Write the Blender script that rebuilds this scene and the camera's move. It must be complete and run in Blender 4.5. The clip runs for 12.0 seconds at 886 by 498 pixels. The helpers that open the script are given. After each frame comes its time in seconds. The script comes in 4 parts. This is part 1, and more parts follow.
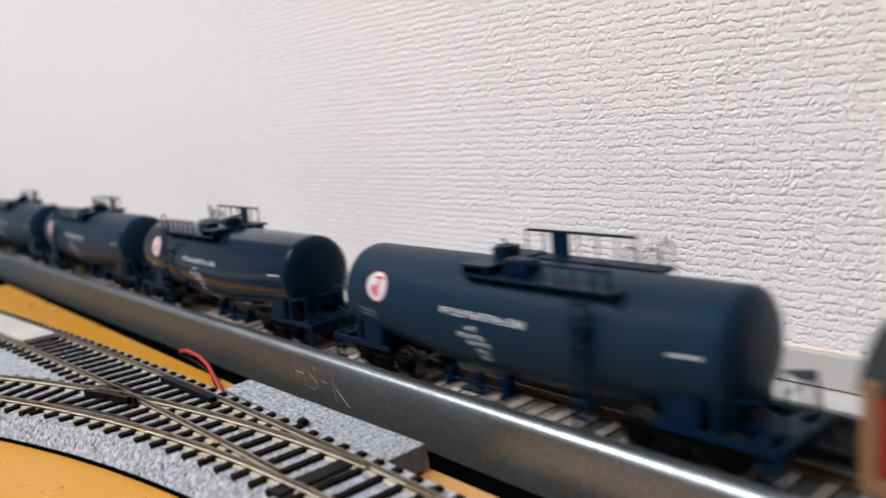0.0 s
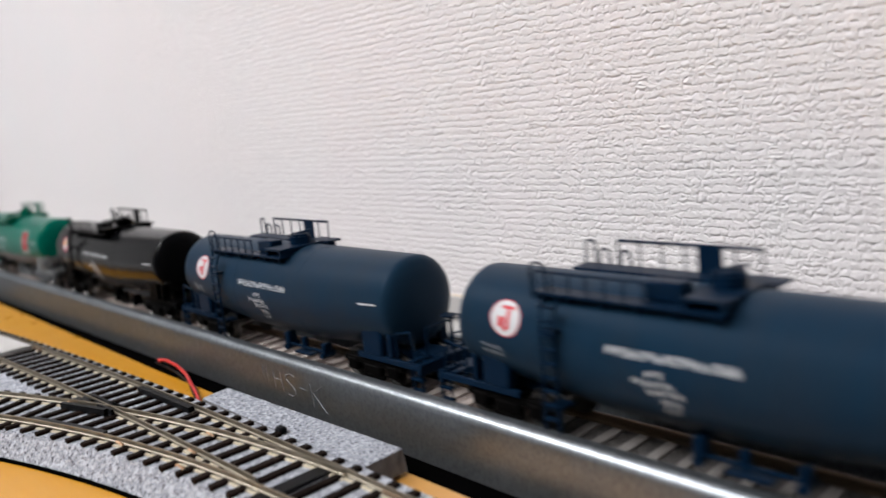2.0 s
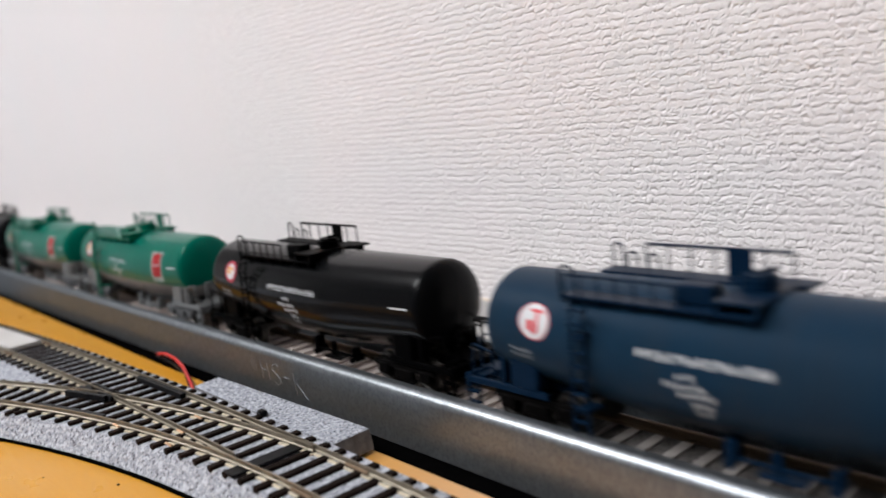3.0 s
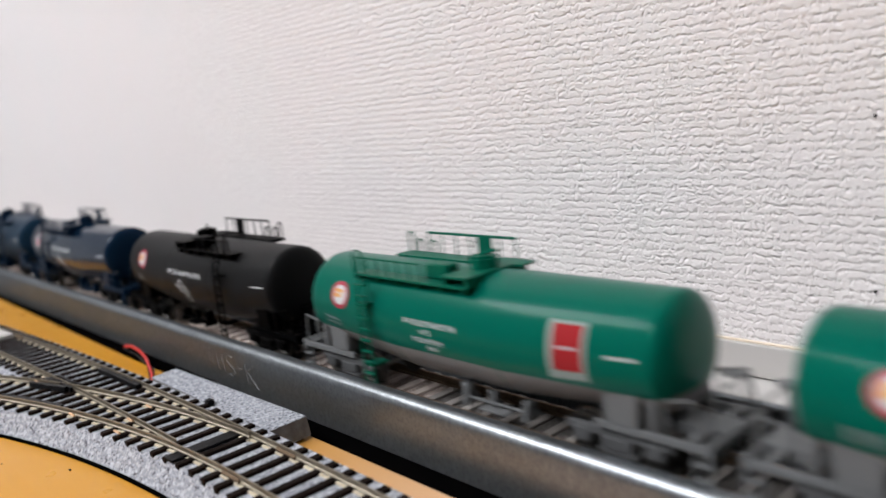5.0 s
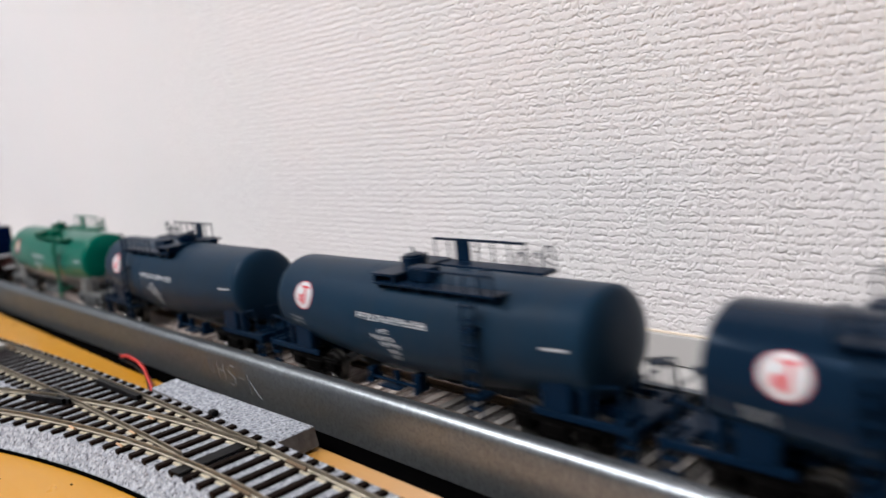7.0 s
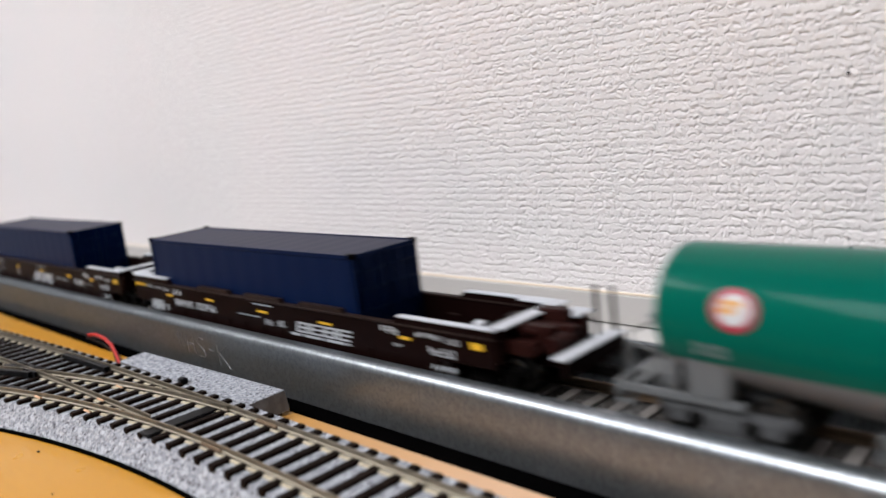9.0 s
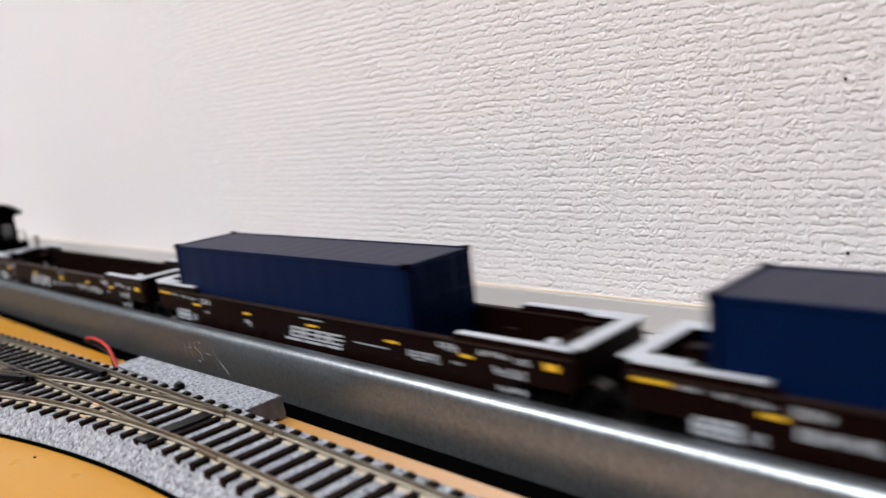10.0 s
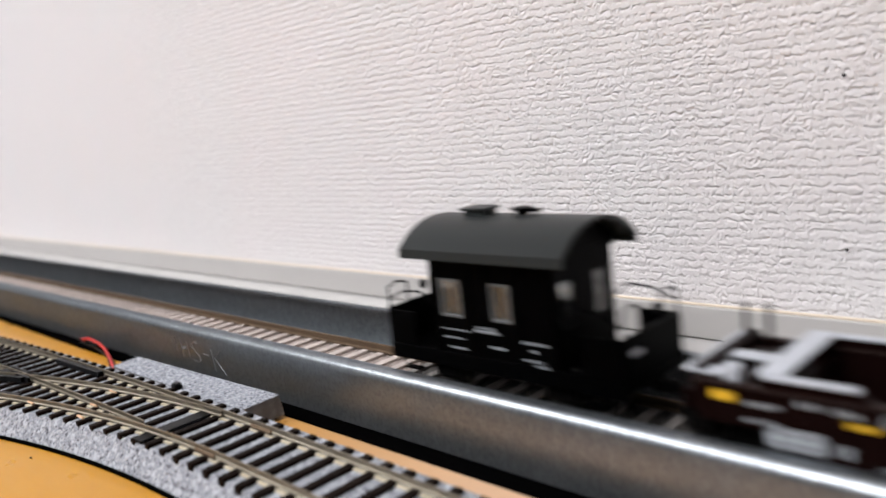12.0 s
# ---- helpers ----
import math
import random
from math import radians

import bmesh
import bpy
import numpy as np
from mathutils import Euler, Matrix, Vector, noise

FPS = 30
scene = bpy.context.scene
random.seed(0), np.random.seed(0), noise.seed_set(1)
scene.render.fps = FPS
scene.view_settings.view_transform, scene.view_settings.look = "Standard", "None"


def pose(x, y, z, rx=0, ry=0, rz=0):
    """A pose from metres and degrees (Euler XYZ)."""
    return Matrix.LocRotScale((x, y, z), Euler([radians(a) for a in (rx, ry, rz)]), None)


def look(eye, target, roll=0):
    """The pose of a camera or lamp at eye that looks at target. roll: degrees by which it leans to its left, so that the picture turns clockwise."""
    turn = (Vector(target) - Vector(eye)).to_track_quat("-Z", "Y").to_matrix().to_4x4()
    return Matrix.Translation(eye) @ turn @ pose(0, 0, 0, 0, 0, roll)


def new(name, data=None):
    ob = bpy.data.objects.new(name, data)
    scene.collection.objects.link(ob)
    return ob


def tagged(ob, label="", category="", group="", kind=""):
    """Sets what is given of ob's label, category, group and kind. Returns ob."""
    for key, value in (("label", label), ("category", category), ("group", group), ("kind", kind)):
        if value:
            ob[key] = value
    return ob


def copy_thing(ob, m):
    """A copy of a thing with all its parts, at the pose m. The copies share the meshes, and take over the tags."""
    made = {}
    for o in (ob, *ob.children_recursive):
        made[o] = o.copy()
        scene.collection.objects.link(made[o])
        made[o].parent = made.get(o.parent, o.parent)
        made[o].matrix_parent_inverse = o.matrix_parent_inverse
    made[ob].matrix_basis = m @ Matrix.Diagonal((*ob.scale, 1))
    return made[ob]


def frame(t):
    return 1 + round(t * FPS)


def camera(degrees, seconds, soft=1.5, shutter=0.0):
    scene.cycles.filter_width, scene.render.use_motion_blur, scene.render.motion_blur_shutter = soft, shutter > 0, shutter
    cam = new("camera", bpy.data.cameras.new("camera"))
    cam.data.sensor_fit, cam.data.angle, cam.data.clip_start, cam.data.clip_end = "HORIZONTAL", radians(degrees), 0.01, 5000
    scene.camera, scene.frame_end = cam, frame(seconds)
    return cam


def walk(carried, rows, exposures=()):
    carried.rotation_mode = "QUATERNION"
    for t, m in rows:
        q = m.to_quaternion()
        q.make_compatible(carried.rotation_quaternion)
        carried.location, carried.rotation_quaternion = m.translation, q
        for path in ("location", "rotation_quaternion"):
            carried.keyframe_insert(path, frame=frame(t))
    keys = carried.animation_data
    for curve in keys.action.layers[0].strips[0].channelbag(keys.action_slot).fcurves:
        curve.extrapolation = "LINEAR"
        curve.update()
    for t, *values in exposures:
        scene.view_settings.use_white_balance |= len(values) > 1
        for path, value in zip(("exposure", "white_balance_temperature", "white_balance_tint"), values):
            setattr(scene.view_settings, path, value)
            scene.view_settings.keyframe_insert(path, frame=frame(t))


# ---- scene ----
# All sizes below are in centimetres (a 16.5 mm gauge model railway); CM turns them into metres.
CM = 0.01
cam = camera(58.2, 12.0, soft=1.6, shutter=0.4)
cam.data.dof.use_dof = True
cam.data.dof.focus_distance = 0.26
cam.data.dof.aperture_fstop = 9.0
# seconds, eye, a point ahead, roll
PATH = [
    (0, (16.045, -14.081, 9.650), (14.561, -12.784, 9.311), -4.5),
    (0.5, (15.639, -14.342, 9.670), (14.165, -13.033, 9.334), -4.7),
    (1, (15.325, -14.467, 9.672), (13.862, -13.147, 9.331), -5.0),
    (1.5, (15.261, -14.476, 9.568), (13.808, -13.145, 9.224), -5.3),
    (2, (16.327, -13.960, 9.860), (14.874, -12.631, 9.512), -5.6),
    (2.5, (17.712, -13.827, 9.384), (16.257, -12.499, 9.040), -5.7),
    (3, (19.027, -14.298, 9.941), (17.548, -12.995, 9.604), -6.0),
    (3.2, (19.644, -14.059, 10.246), (18.168, -12.753, 9.906), -6.2),
    (4.8, (21.663, -13.485, 10.038), (20.185, -12.187, 9.677), -6.4),
    (5, (21.574, -13.508, 10.177), (20.093, -12.213, 9.815), -6.4),
    (5.5, (21.145, -14.112, 10.146), (19.667, -12.814, 9.787), -6.4),
    (6, (20.988, -14.145, 10.368), (19.512, -12.845, 10.008), -6.5),
    (6.5, (20.656, -14.498, 10.253), (19.193, -13.180, 9.903), -6.5),
    (7, (20.781, -13.789, 10.205), (19.324, -12.466, 9.853), -6.6),
    (7.2, (21.013, -13.649, 9.883), (19.556, -12.326, 9.524), -6.7),
    (8.8, (21.152, -13.867, 9.426), (19.743, -12.495, 9.060), -6.7),
    (9, (21.023, -14.095, 9.069), (19.615, -12.721, 8.709), -6.7),
    (9.5, (21.043, -13.881, 9.170), (19.635, -12.507, 8.810), -6.7),
    (10, (21.058, -13.966, 9.219), (19.650, -12.592, 8.858), -6.7),
    (10.5, (21.041, -14.462, 8.784), (19.633, -13.088, 8.426), -6.6),
    (11, (21.096, -14.490, 8.590), (19.691, -13.112, 8.232), -6.6),
    (11.5, (21.309, -14.123, 8.746), (19.906, -12.744, 8.387), -6.6),
    (12, (20.960, -13.995, 9.073), (19.559, -12.613, 8.718), -6.8),
]
walk(cam, [(t, look([v * CM for v in eye], [v * CM for v in ahead], roll)) for t, eye, ahead, roll in PATH])

# ---- light ----
world = bpy.data.worlds.new("room_air")
scene.world = world
world.use_nodes = True
world.node_tree.nodes["Background"].inputs["Color"].default_value = (1.0, 0.97, 0.94, 1)
world.node_tree.nodes["Background"].inputs["Strength"].default_value = 0.35
scene.view_settings.exposure = 0.0


def area_lamp(name, at, target, size_x, size_y, watts, colour):
    lamp = bpy.data.lights.new(name, "AREA")
    lamp.shape, lamp.size, lamp.size_y, lamp.energy, lamp.color = "RECTANGLE", size_x, size_y, watts, colour
    ob = new(name, lamp)
    ob.matrix_world = look(at, target)
    return ob


# first lamp placed by the tank streak; second is added fill for the wall
for lamp_x, lamp_y, side, watts in ((-1.25, -0.98, 0.7, 21.0), (-0.16, -1.45, 1.0, 35.5)):
    area_lamp("unseen_room_lamp", (lamp_x, lamp_y, 1.52), (lamp_x, lamp_y, 0.0), side, side, watts, (0.985, 0.98, 1.0))


# ---- materials ----
def material(name, colour, rough=0.5, metal=0.0, spots=(), bump=(), coat=0.0, gloss_var=0.0, emit=0.0, vary=0.0, spec=0.5, tint=None):
    """spots: (scale, amount, colour, stretch) noise stains over the base; bump: (scale, depth, stretch, detail) noise relief."""
    m = bpy.data.materials.new(name)
    m.use_nodes = True
    nt = m.node_tree
    b = nt.nodes["Principled BSDF"]
    co = nt.nodes.new("ShaderNodeTexCoord")
    base = nt.nodes.new("ShaderNodeRGB")
    base.outputs[0].default_value = (*colour, 1)
    out = base.outputs[0]
    if vary:
        info = nt.nodes.new("ShaderNodeObjectInfo")
        hsv = nt.nodes.new("ShaderNodeHueSaturation")
        rng = nt.nodes.new("ShaderNodeMapRange")
        rng.inputs["To Min"].default_value, rng.inputs["To Max"].default_value = 1 - vary, 1 + vary
        nt.links.new(info.outputs["Random"], rng.inputs["Value"])
        nt.links.new(rng.outputs[0], hsv.inputs["Value"])
        nt.links.new(out, hsv.inputs["Color"])
        out = hsv.outputs[0]

    def noise_at(scale, stretch, detail=4.0):
        mp = nt.nodes.new("ShaderNodeMapping")
        mp.inputs["Scale"].default_value = stretch
        n = nt.nodes.new("ShaderNodeTexNoise")
        n.inputs["Scale"].default_value, n.inputs["Detail"].default_value = scale, detail
        nt.links.new(co.outputs["Object"], mp.inputs["Vector"])
        nt.links.new(mp.outputs[0], n.inputs["Vector"])
        return n

    for scale, amount, tint, stretch, *edge in spots:
        n = noise_at(scale, stretch)
        low, high = edge or (0.42, 0.68)
        ramp = nt.nodes.new("ShaderNodeMapRange")
        ramp.inputs["From Min"].default_value, ramp.inputs["From Max"].default_value = low, high
        ramp.inputs["To Max"].default_value = amount
        nt.links.new(n.outputs["Fac"], ramp.inputs["Value"])
        mix = nt.nodes.new("ShaderNodeMix")
        mix.data_type = "RGBA"
        mix.inputs["B"].default_value = (*tint, 1)
        nt.links.new(ramp.outputs[0], mix.inputs["Factor"])
        nt.links.new(out, mix.inputs["A"])
        out = mix.outputs["Result"]
    nt.links.new(out, b.inputs["Base Color"])
    b.inputs["Roughness"].default_value, b.inputs["Metallic"].default_value = rough, metal
    b.inputs["Coat Weight"].default_value = coat
    b.inputs["Specular IOR Level"].default_value = spec
    b.inputs["Coat Roughness"].default_value = 0.08
    if tint:
        b.inputs["Specular Tint"].default_value = (*tint, 1)
    if gloss_var:
        n = noise_at(60.0, (1, 1, 1))
        r = nt.nodes.new("ShaderNodeMapRange")
        r.inputs["To Min"].default_value, r.inputs["To Max"].default_value = max(0.0, rough - gloss_var), rough + gloss_var
        nt.links.new(n.outputs["Fac"], r.inputs["Value"])
        nt.links.new(r.outputs[0], b.inputs["Roughness"])
    last = None
    for scale, depth, stretch, detail in bump:
        n = noise_at(scale, stretch, detail)
        bp = nt.nodes.new("ShaderNodeBump")
        bp.inputs["Strength"].default_value, bp.inputs["Distance"].default_value = 1.0, depth
        nt.links.new(n.outputs["Fac"], bp.inputs["Height"])
        if last:
            nt.links.new(last.outputs[0], bp.inputs["Normal"])
        last = bp
    if last:
        nt.links.new(last.outputs[0], b.inputs["Normal"])
    if emit:
        b.inputs["Emission Color"].default_value = (*colour, 1)
        b.inputs["Emission Strength"].default_value = emit
    return m


ONE = (1, 1, 1)
WALLPAPER = material("woven_wallpaper", (0.803, 0.757, 0.748), 0.8, spots=[(3, 0.25, (0.77, 0.73, 0.71), ONE), (14, 0.3, (0.755, 0.765, 0.765), ONE), (45, 0.3, (0.815, 0.75, 0.76), ONE)], spec=0.3)


def weave(m):
    """Rows of short, plump slubs with pits between them, uneven like pressed cloth."""
    nt = m.node_tree
    co = nt.nodes.new("ShaderNodeTexCoord")

    def maths(kind, a, b):
        n = nt.nodes.new("ShaderNodeMath")
        n.operation = kind
        for i, v in enumerate((a, b)):
            if isinstance(v, float):
                n.inputs[i].default_value = v
            else:
                nt.links.new(v, n.inputs[i])
        return n.outputs[0]

    def mapped(scale, source):
        n = nt.nodes.new("ShaderNodeMapping")
        n.inputs["Scale"].default_value = scale
        nt.links.new(source, n.inputs["Vector"])
        return n.outputs[0]

    def noise(scale, source, detail=2.0):
        n = nt.nodes.new("ShaderNodeTexNoise")
        n.inputs["Scale"].default_value, n.inputs["Detail"].default_value = scale, detail
        nt.links.new(source, n.inputs["Vector"])
        return n

    # the threads wander a little
    wander = noise(130.0, co.outputs["Object"], 2.0)
    centred = nt.nodes.new("ShaderNodeVectorMath")
    centred.operation = "MULTIPLY_ADD"
    centred.inputs[1].default_value = (0.0030, 0.0, 0.0022)
    nt.links.new(wander.outputs["Color"], centred.inputs[0])
    nt.links.new(co.outputs["Object"], centred.inputs[2])
    plane = mapped((1.0, 0.0, 1.0), centred.outputs[0])

    def cells(across, up, spread, reach):
        """Plump grains: 0 in the creases between them, 1 on top."""
        n = nt.nodes.new("ShaderNodeTexVoronoi")
        n.feature = "DISTANCE_TO_EDGE"
        n.inputs["Scale"].default_value, n.inputs["Randomness"].default_value = 1.0, spread
        nt.links.new(mapped((across, 1.0, up), plane), n.inputs["Vector"])
        r = nt.nodes.new("ShaderNodeMapRange")
        r.interpolation_type = "SMOOTHSTEP"
        r.inputs["From Max"].default_value = reach
        nt.links.new(n.outputs["Distance"], r.inputs["Value"])
        return r.outputs[0]

    def spread_of(source, low, high, out_low, out_high):
        r = nt.nodes.new("ShaderNodeMapRange")
        r.inputs["From Min"].default_value, r.inputs["From Max"].default_value = low, high
        r.inputs["To Min"].default_value, r.inputs["To Max"].default_value = out_low, out_high
        nt.links.new(source, r.inputs["Value"])
        return r.outputs[0]

    rows = nt.nodes.new("ShaderNodeTexWave")
    rows.wave_type, rows.bands_direction = "BANDS", "Z"
    for key, v in (("Scale", 122.0), ("Distortion", 4.0), ("Detail", 3.0), ("Detail Scale", 2.2), ("Detail Roughness", 0.6)):
        rows.inputs[key].default_value = v
    nt.links.new(co.outputs["Object"], rows.inputs["Vector"])
    trough = maths("SUBTRACT", 1.0, rows.outputs["Fac"])
    crease = maths("MULTIPLY", maths("MULTIPLY", trough, trough), trough)
    broken = spread_of(noise(400.0, mapped((2.5, 1.0, 1.3), co.outputs["Object"]), 2.0).outputs["Fac"], 0.42, 0.56, 0.10, 1.0)
    grain = cells(330.0, 400.0, 0.9, 0.28)
    patchy = spread_of(noise(200.0, co.outputs["Object"], 2.0).outputs["Fac"], 0.40, 0.60, 0.10, 0.75)
    fine = noise(760.0, co.outputs["Object"], 3.0).outputs["Fac"]
    height = maths("ADD", maths("MULTIPLY", fine, 0.75), maths("MULTIPLY", grain, patchy))
    height = maths("SUBTRACT", height, maths("MULTIPLY", crease, broken))
    bump = nt.nodes.new("ShaderNodeBump")
    bump.inputs["Strength"].default_value, bump.inputs["Distance"].default_value = 1.0, 0.00035
    nt.links.new(height, bump.inputs["Height"])
    nt.links.new(bump.outputs[0], nt.nodes["Principled BSDF"].inputs["Normal"])


weave(WALLPAPER)
PLASTER = material("room_plaster", (0.66, 0.655, 0.65), 0.9, spots=[(2, 0.3, (0.60, 0.59, 0.58), ONE)])
# dark grey for unseen room surfaces, chosen to cut bounce light
DIM_ROOM = material("dim_room_grey", (0.16, 0.165, 0.175), 0.9, spots=[(2, 0.3, (0.12, 0.12, 0.13), ONE)])
SKIRTING = material("grey_skirting_vinyl", (0.48, 0.46, 0.445), 0.55, spots=[(30, 0.3, (0.42, 0.40, 0.39), ONE)])
SEALANT = material("cream_sealant", (0.74, 0.64, 0.52), 0.6, spots=[(60, 0.4, (0.66, 0.54, 0.42), ONE)])
LEDGE = material("white_ledge_paint", (0.60, 0.585, 0.57), 0.5, spots=[(40, 0.3, (0.50, 0.485, 0.47), ONE)])
DARK_BASE = material("near_black_fill", (0.0012, 0.0012, 0.0013), 0.9, spots=[(90, 0.5, (0.002, 0.0018, 0.0018), ONE)], spec=0.0)
VARNISH = material("orange_varnished_plywood", (0.55, 0.25, 0.010), 0.30, coat=0.30, gloss_var=0.08,
                   spots=[(14, 0.35, (0.43, 0.18, 0.009), (0.15, 1, 1)), (160, 0.25, (0.58, 0.28, 0.03), (0.08, 1, 1))],
                   bump=[(300, 0.0001, (0.1, 1, 1), 3.0)], spec=0.22)


def worn_strip(m, tint):
    """Varnish worn off to pale wood along the back edge of the board."""
    nt = m.node_tree
    shader = nt.nodes["Principled BSDF"]
    before = shader.inputs["Base Color"].links[0].from_socket
    co = nt.nodes.new("ShaderNodeTexCoord")
    axes = nt.nodes.new("ShaderNodeSeparateXYZ")
    nt.links.new(co.outputs["Object"], axes.inputs[0])
    ranges = []
    for axis, low, high in (("X", -0.02, 0.09), ("Y", -0.030, -0.026)):
        r = nt.nodes.new("ShaderNodeMapRange")
        r.inputs["From Min"].default_value, r.inputs["From Max"].default_value = low, high
        nt.links.new(axes.outputs[axis], r.inputs["Value"])
        ranges.append(r.outputs[0])
    both = nt.nodes.new("ShaderNodeMath")
    both.operation = "MULTIPLY"
    nt.links.new(ranges[0], both.inputs[0])
    nt.links.new(ranges[1], both.inputs[1])
    mix = nt.nodes.new("ShaderNodeMix")
    mix.data_type = "RGBA"
    mix.inputs["B"].default_value = (*tint, 1)
    nt.links.new(both.outputs[0], mix.inputs["Factor"])
    nt.links.new(before, mix.inputs["A"])
    nt.links.new(mix.outputs["Result"], shader.inputs["Base Color"])


worn_strip(VARNISH, (0.70, 0.44, 0.27))
RAW_WOOD = material("raw_plywood_edge", (0.55, 0.36, 0.22), 0.8, spots=[(120, 0.5, (0.42, 0.26, 0.15), (0.2, 1, 1))])
STEEL = material("galvanised_steel", (0.35, 0.375, 0.39), 0.36, 0.92, gloss_var=0.10,
                 spots=[(40, 0.4, (0.28, 0.305, 0.335), (0.4, 1, 0.8), 0.42, 0.68), (330, 0.35, (0.46, 0.49, 0.53), ONE, 0.47, 0.60), (800, 0.4, (0.21, 0.23, 0.26), ONE, 0.5, 0.60)],
                 bump=[(60, 0.00012, (0.5, 1, 1), 2.0), (260, 0.00009, (0.7, 1, 1), 3.0)])
SCRATCH = material("scratched_steel", (0.15, 0.155, 0.16), 0.6, 0.3, spots=[(200, 0.8, (0.32, 0.33, 0.35), ONE)])
FOAM = material("grey_speckled_foam", (0.29, 0.305, 0.34), 0.95,
                spots=[(620, 0.7, (0.58, 0.60, 0.65), ONE, 0.49, 0.58), (780, 0.85, (0.06, 0.06, 0.075), ONE, 0.55, 0.62), (1500, 0.6, (0.46, 0.475, 0.52), ONE, 0.5, 0.58)],
                bump=[(600, 0.0014, ONE, 3.0)], spec=0.15)
FOAM_SIDE = material("darker_foam_side", (0.15, 0.145, 0.145), 0.95, spots=[(300, 0.6, (0.24, 0.235, 0.235), ONE)], bump=[(400, 0.0006, ONE, 3.0)])
SLEEPER = material("dark_plastic_sleeper", (0.011, 0.0070, 0.0055), 0.65, vary=0.35, spots=[(400, 0.4, (0.019, 0.0135, 0.0115), (0.2, 1, 1))], spec=0.08)
GREY_SLEEPER = material("dusty_pale_sleeper", (0.56, 0.49, 0.455), 0.85, vary=0.15, spots=[(300, 0.5, (0.44, 0.38, 0.35), ONE)])
# darker sleeper and ballast copies: the train's shade is partly in their colour
SHADED_SLEEPER = material("shaded_grey_sleeper", (0.23, 0.215, 0.205), 0.85, vary=0.18, spots=[(300, 0.5, (0.22, 0.20, 0.19), ONE)])
SHADED_BALLAST = material("shaded_ballast", (0.075, 0.07, 0.067), 0.95, spots=[(900, 0.6, (0.14, 0.13, 0.125), ONE)], bump=[(700, 0.0012, ONE, 3.0)])
RAIL = material("nickel_silver_rail", (0.40, 0.355, 0.285), 0.38, 0.8, spots=[(200, 0.5, (0.27, 0.235, 0.18), (0.3, 1, 1))])
# much paler than the rail: the lit foot's glint is painted in
RAIL_FOOT = material("rail_foot_glint", (0.80, 0.72, 0.56), 0.4, 0.3, spots=[(200, 0.4, (0.6, 0.5, 0.36), (0.5, 1, 1))])
OLD_RAIL = material("brown_weathered_rail", (0.15, 0.105, 0.07), 0.55, 0.3, spots=[(150, 0.5, (0.13, 0.09, 0.062), (0.3, 1, 1))])
BALLAST = material("dusty_ballast", (0.31, 0.255, 0.23), 0.95, spots=[(900, 0.7, (0.48, 0.42, 0.39), ONE)], bump=[(700, 0.0012, ONE, 3.0)])
BLACK_PLASTIC = material("black_plastic", (0.005, 0.005, 0.0055), 0.45, spots=[(200, 0.4, (0.012, 0.012, 0.013), ONE)], spec=0.25)
WHITE_PLATE = material("white_plastic_plate", (0.44, 0.425, 0.41), 0.5, spots=[(40, 0.4, (0.60, 0.59, 0.57), ONE)])
WIRE = material("red_wire_sleeve", (0.50, 0.030, 0.026), 0.45)
HOLE = material("dark_pin_hole", (0.01, 0.009, 0.008), 0.9)
BRASS = material("copper_contact", (0.90, 0.60, 0.38), 0.35, 0.6)

MATT_BLUE = material("matt_navy_paint", (0.0075, 0.0245, 0.048), 0.42, spots=[(25, 0.4, (0.012, 0.028, 0.048), (0.4, 1, 1)), (55, 0.35, (0.021, 0.026, 0.033), (1.0, 1.0, 0.25), 0.48, 0.68), (260, 0.2, (0.013, 0.03, 0.052), ONE)], spec=0.26, tint=(0.85, 0.93, 1.0))
GLOSS_BLUE = material("gloss_navy_paint", (0.0045, 0.0145, 0.032), 0.15, spots=[(30, 0.3, (0.008, 0.019, 0.036), ONE)], spec=0.95, tint=(0.75, 0.88, 1.0))
PART_BLUE = material("navy_plastic", (0.0024, 0.0115, 0.029), 0.42, spots=[(120, 0.4, (0.0045, 0.0135, 0.030), ONE)], spec=0.22)
MATT_BLACK = material("satin_black_paint", (0.0065, 0.0067, 0.0072), 0.50, spots=[(25, 0.4, (0.0085, 0.0088, 0.0095), (0.4, 1, 1))], spec=0.5, tint=(0.70, 0.84, 1.0))
GLOSS_BLACK = material("gloss_black_paint", (0.0035, 0.0037, 0.0042), 0.2, spots=[(30, 0.3, (0.005, 0.0052, 0.0058), ONE)], spec=0.6, tint=(0.75, 0.88, 1.0))
PART_BLACK = material("black_part_plastic", (0.0005, 0.0005, 0.0006), 0.5, spots=[(120, 0.4, (0.0014, 0.0014, 0.0016), ONE)], spec=0.05, tint=(0.75, 0.88, 1.0))
GREEN = material("satin_green_paint", (0.0004, 0.103, 0.072), 0.30, coat=0.08, spec=0.25, tint=(0.6, 1.0, 0.98), spots=[(25, 0.3, (0.003, 0.113, 0.075), (0.4, 1, 1))])
PART_GREEN = material("green_plastic", (0.002, 0.10, 0.062), 0.45, spots=[(120, 0.4, (0.005, 0.085, 0.052), ONE)], spec=0.3)
GREY_PAINT = material("mid_grey_paint", (0.20, 0.20, 0.205), 0.4, spots=[(25, 0.3, (0.17, 0.17, 0.17), (0.4, 1, 1))])
PART_GREY = material("grey_plastic", (0.135, 0.14, 0.143), 0.45, spots=[(120, 0.4, (0.12, 0.125, 0.13), ONE)], spec=0.35)
BOGIE_GREY = material("dusty_grey_bogie_plastic", (0.085, 0.087, 0.09), 0.5, spots=[(120, 0.5, (0.05, 0.05, 0.052), ONE)], spec=0.3)
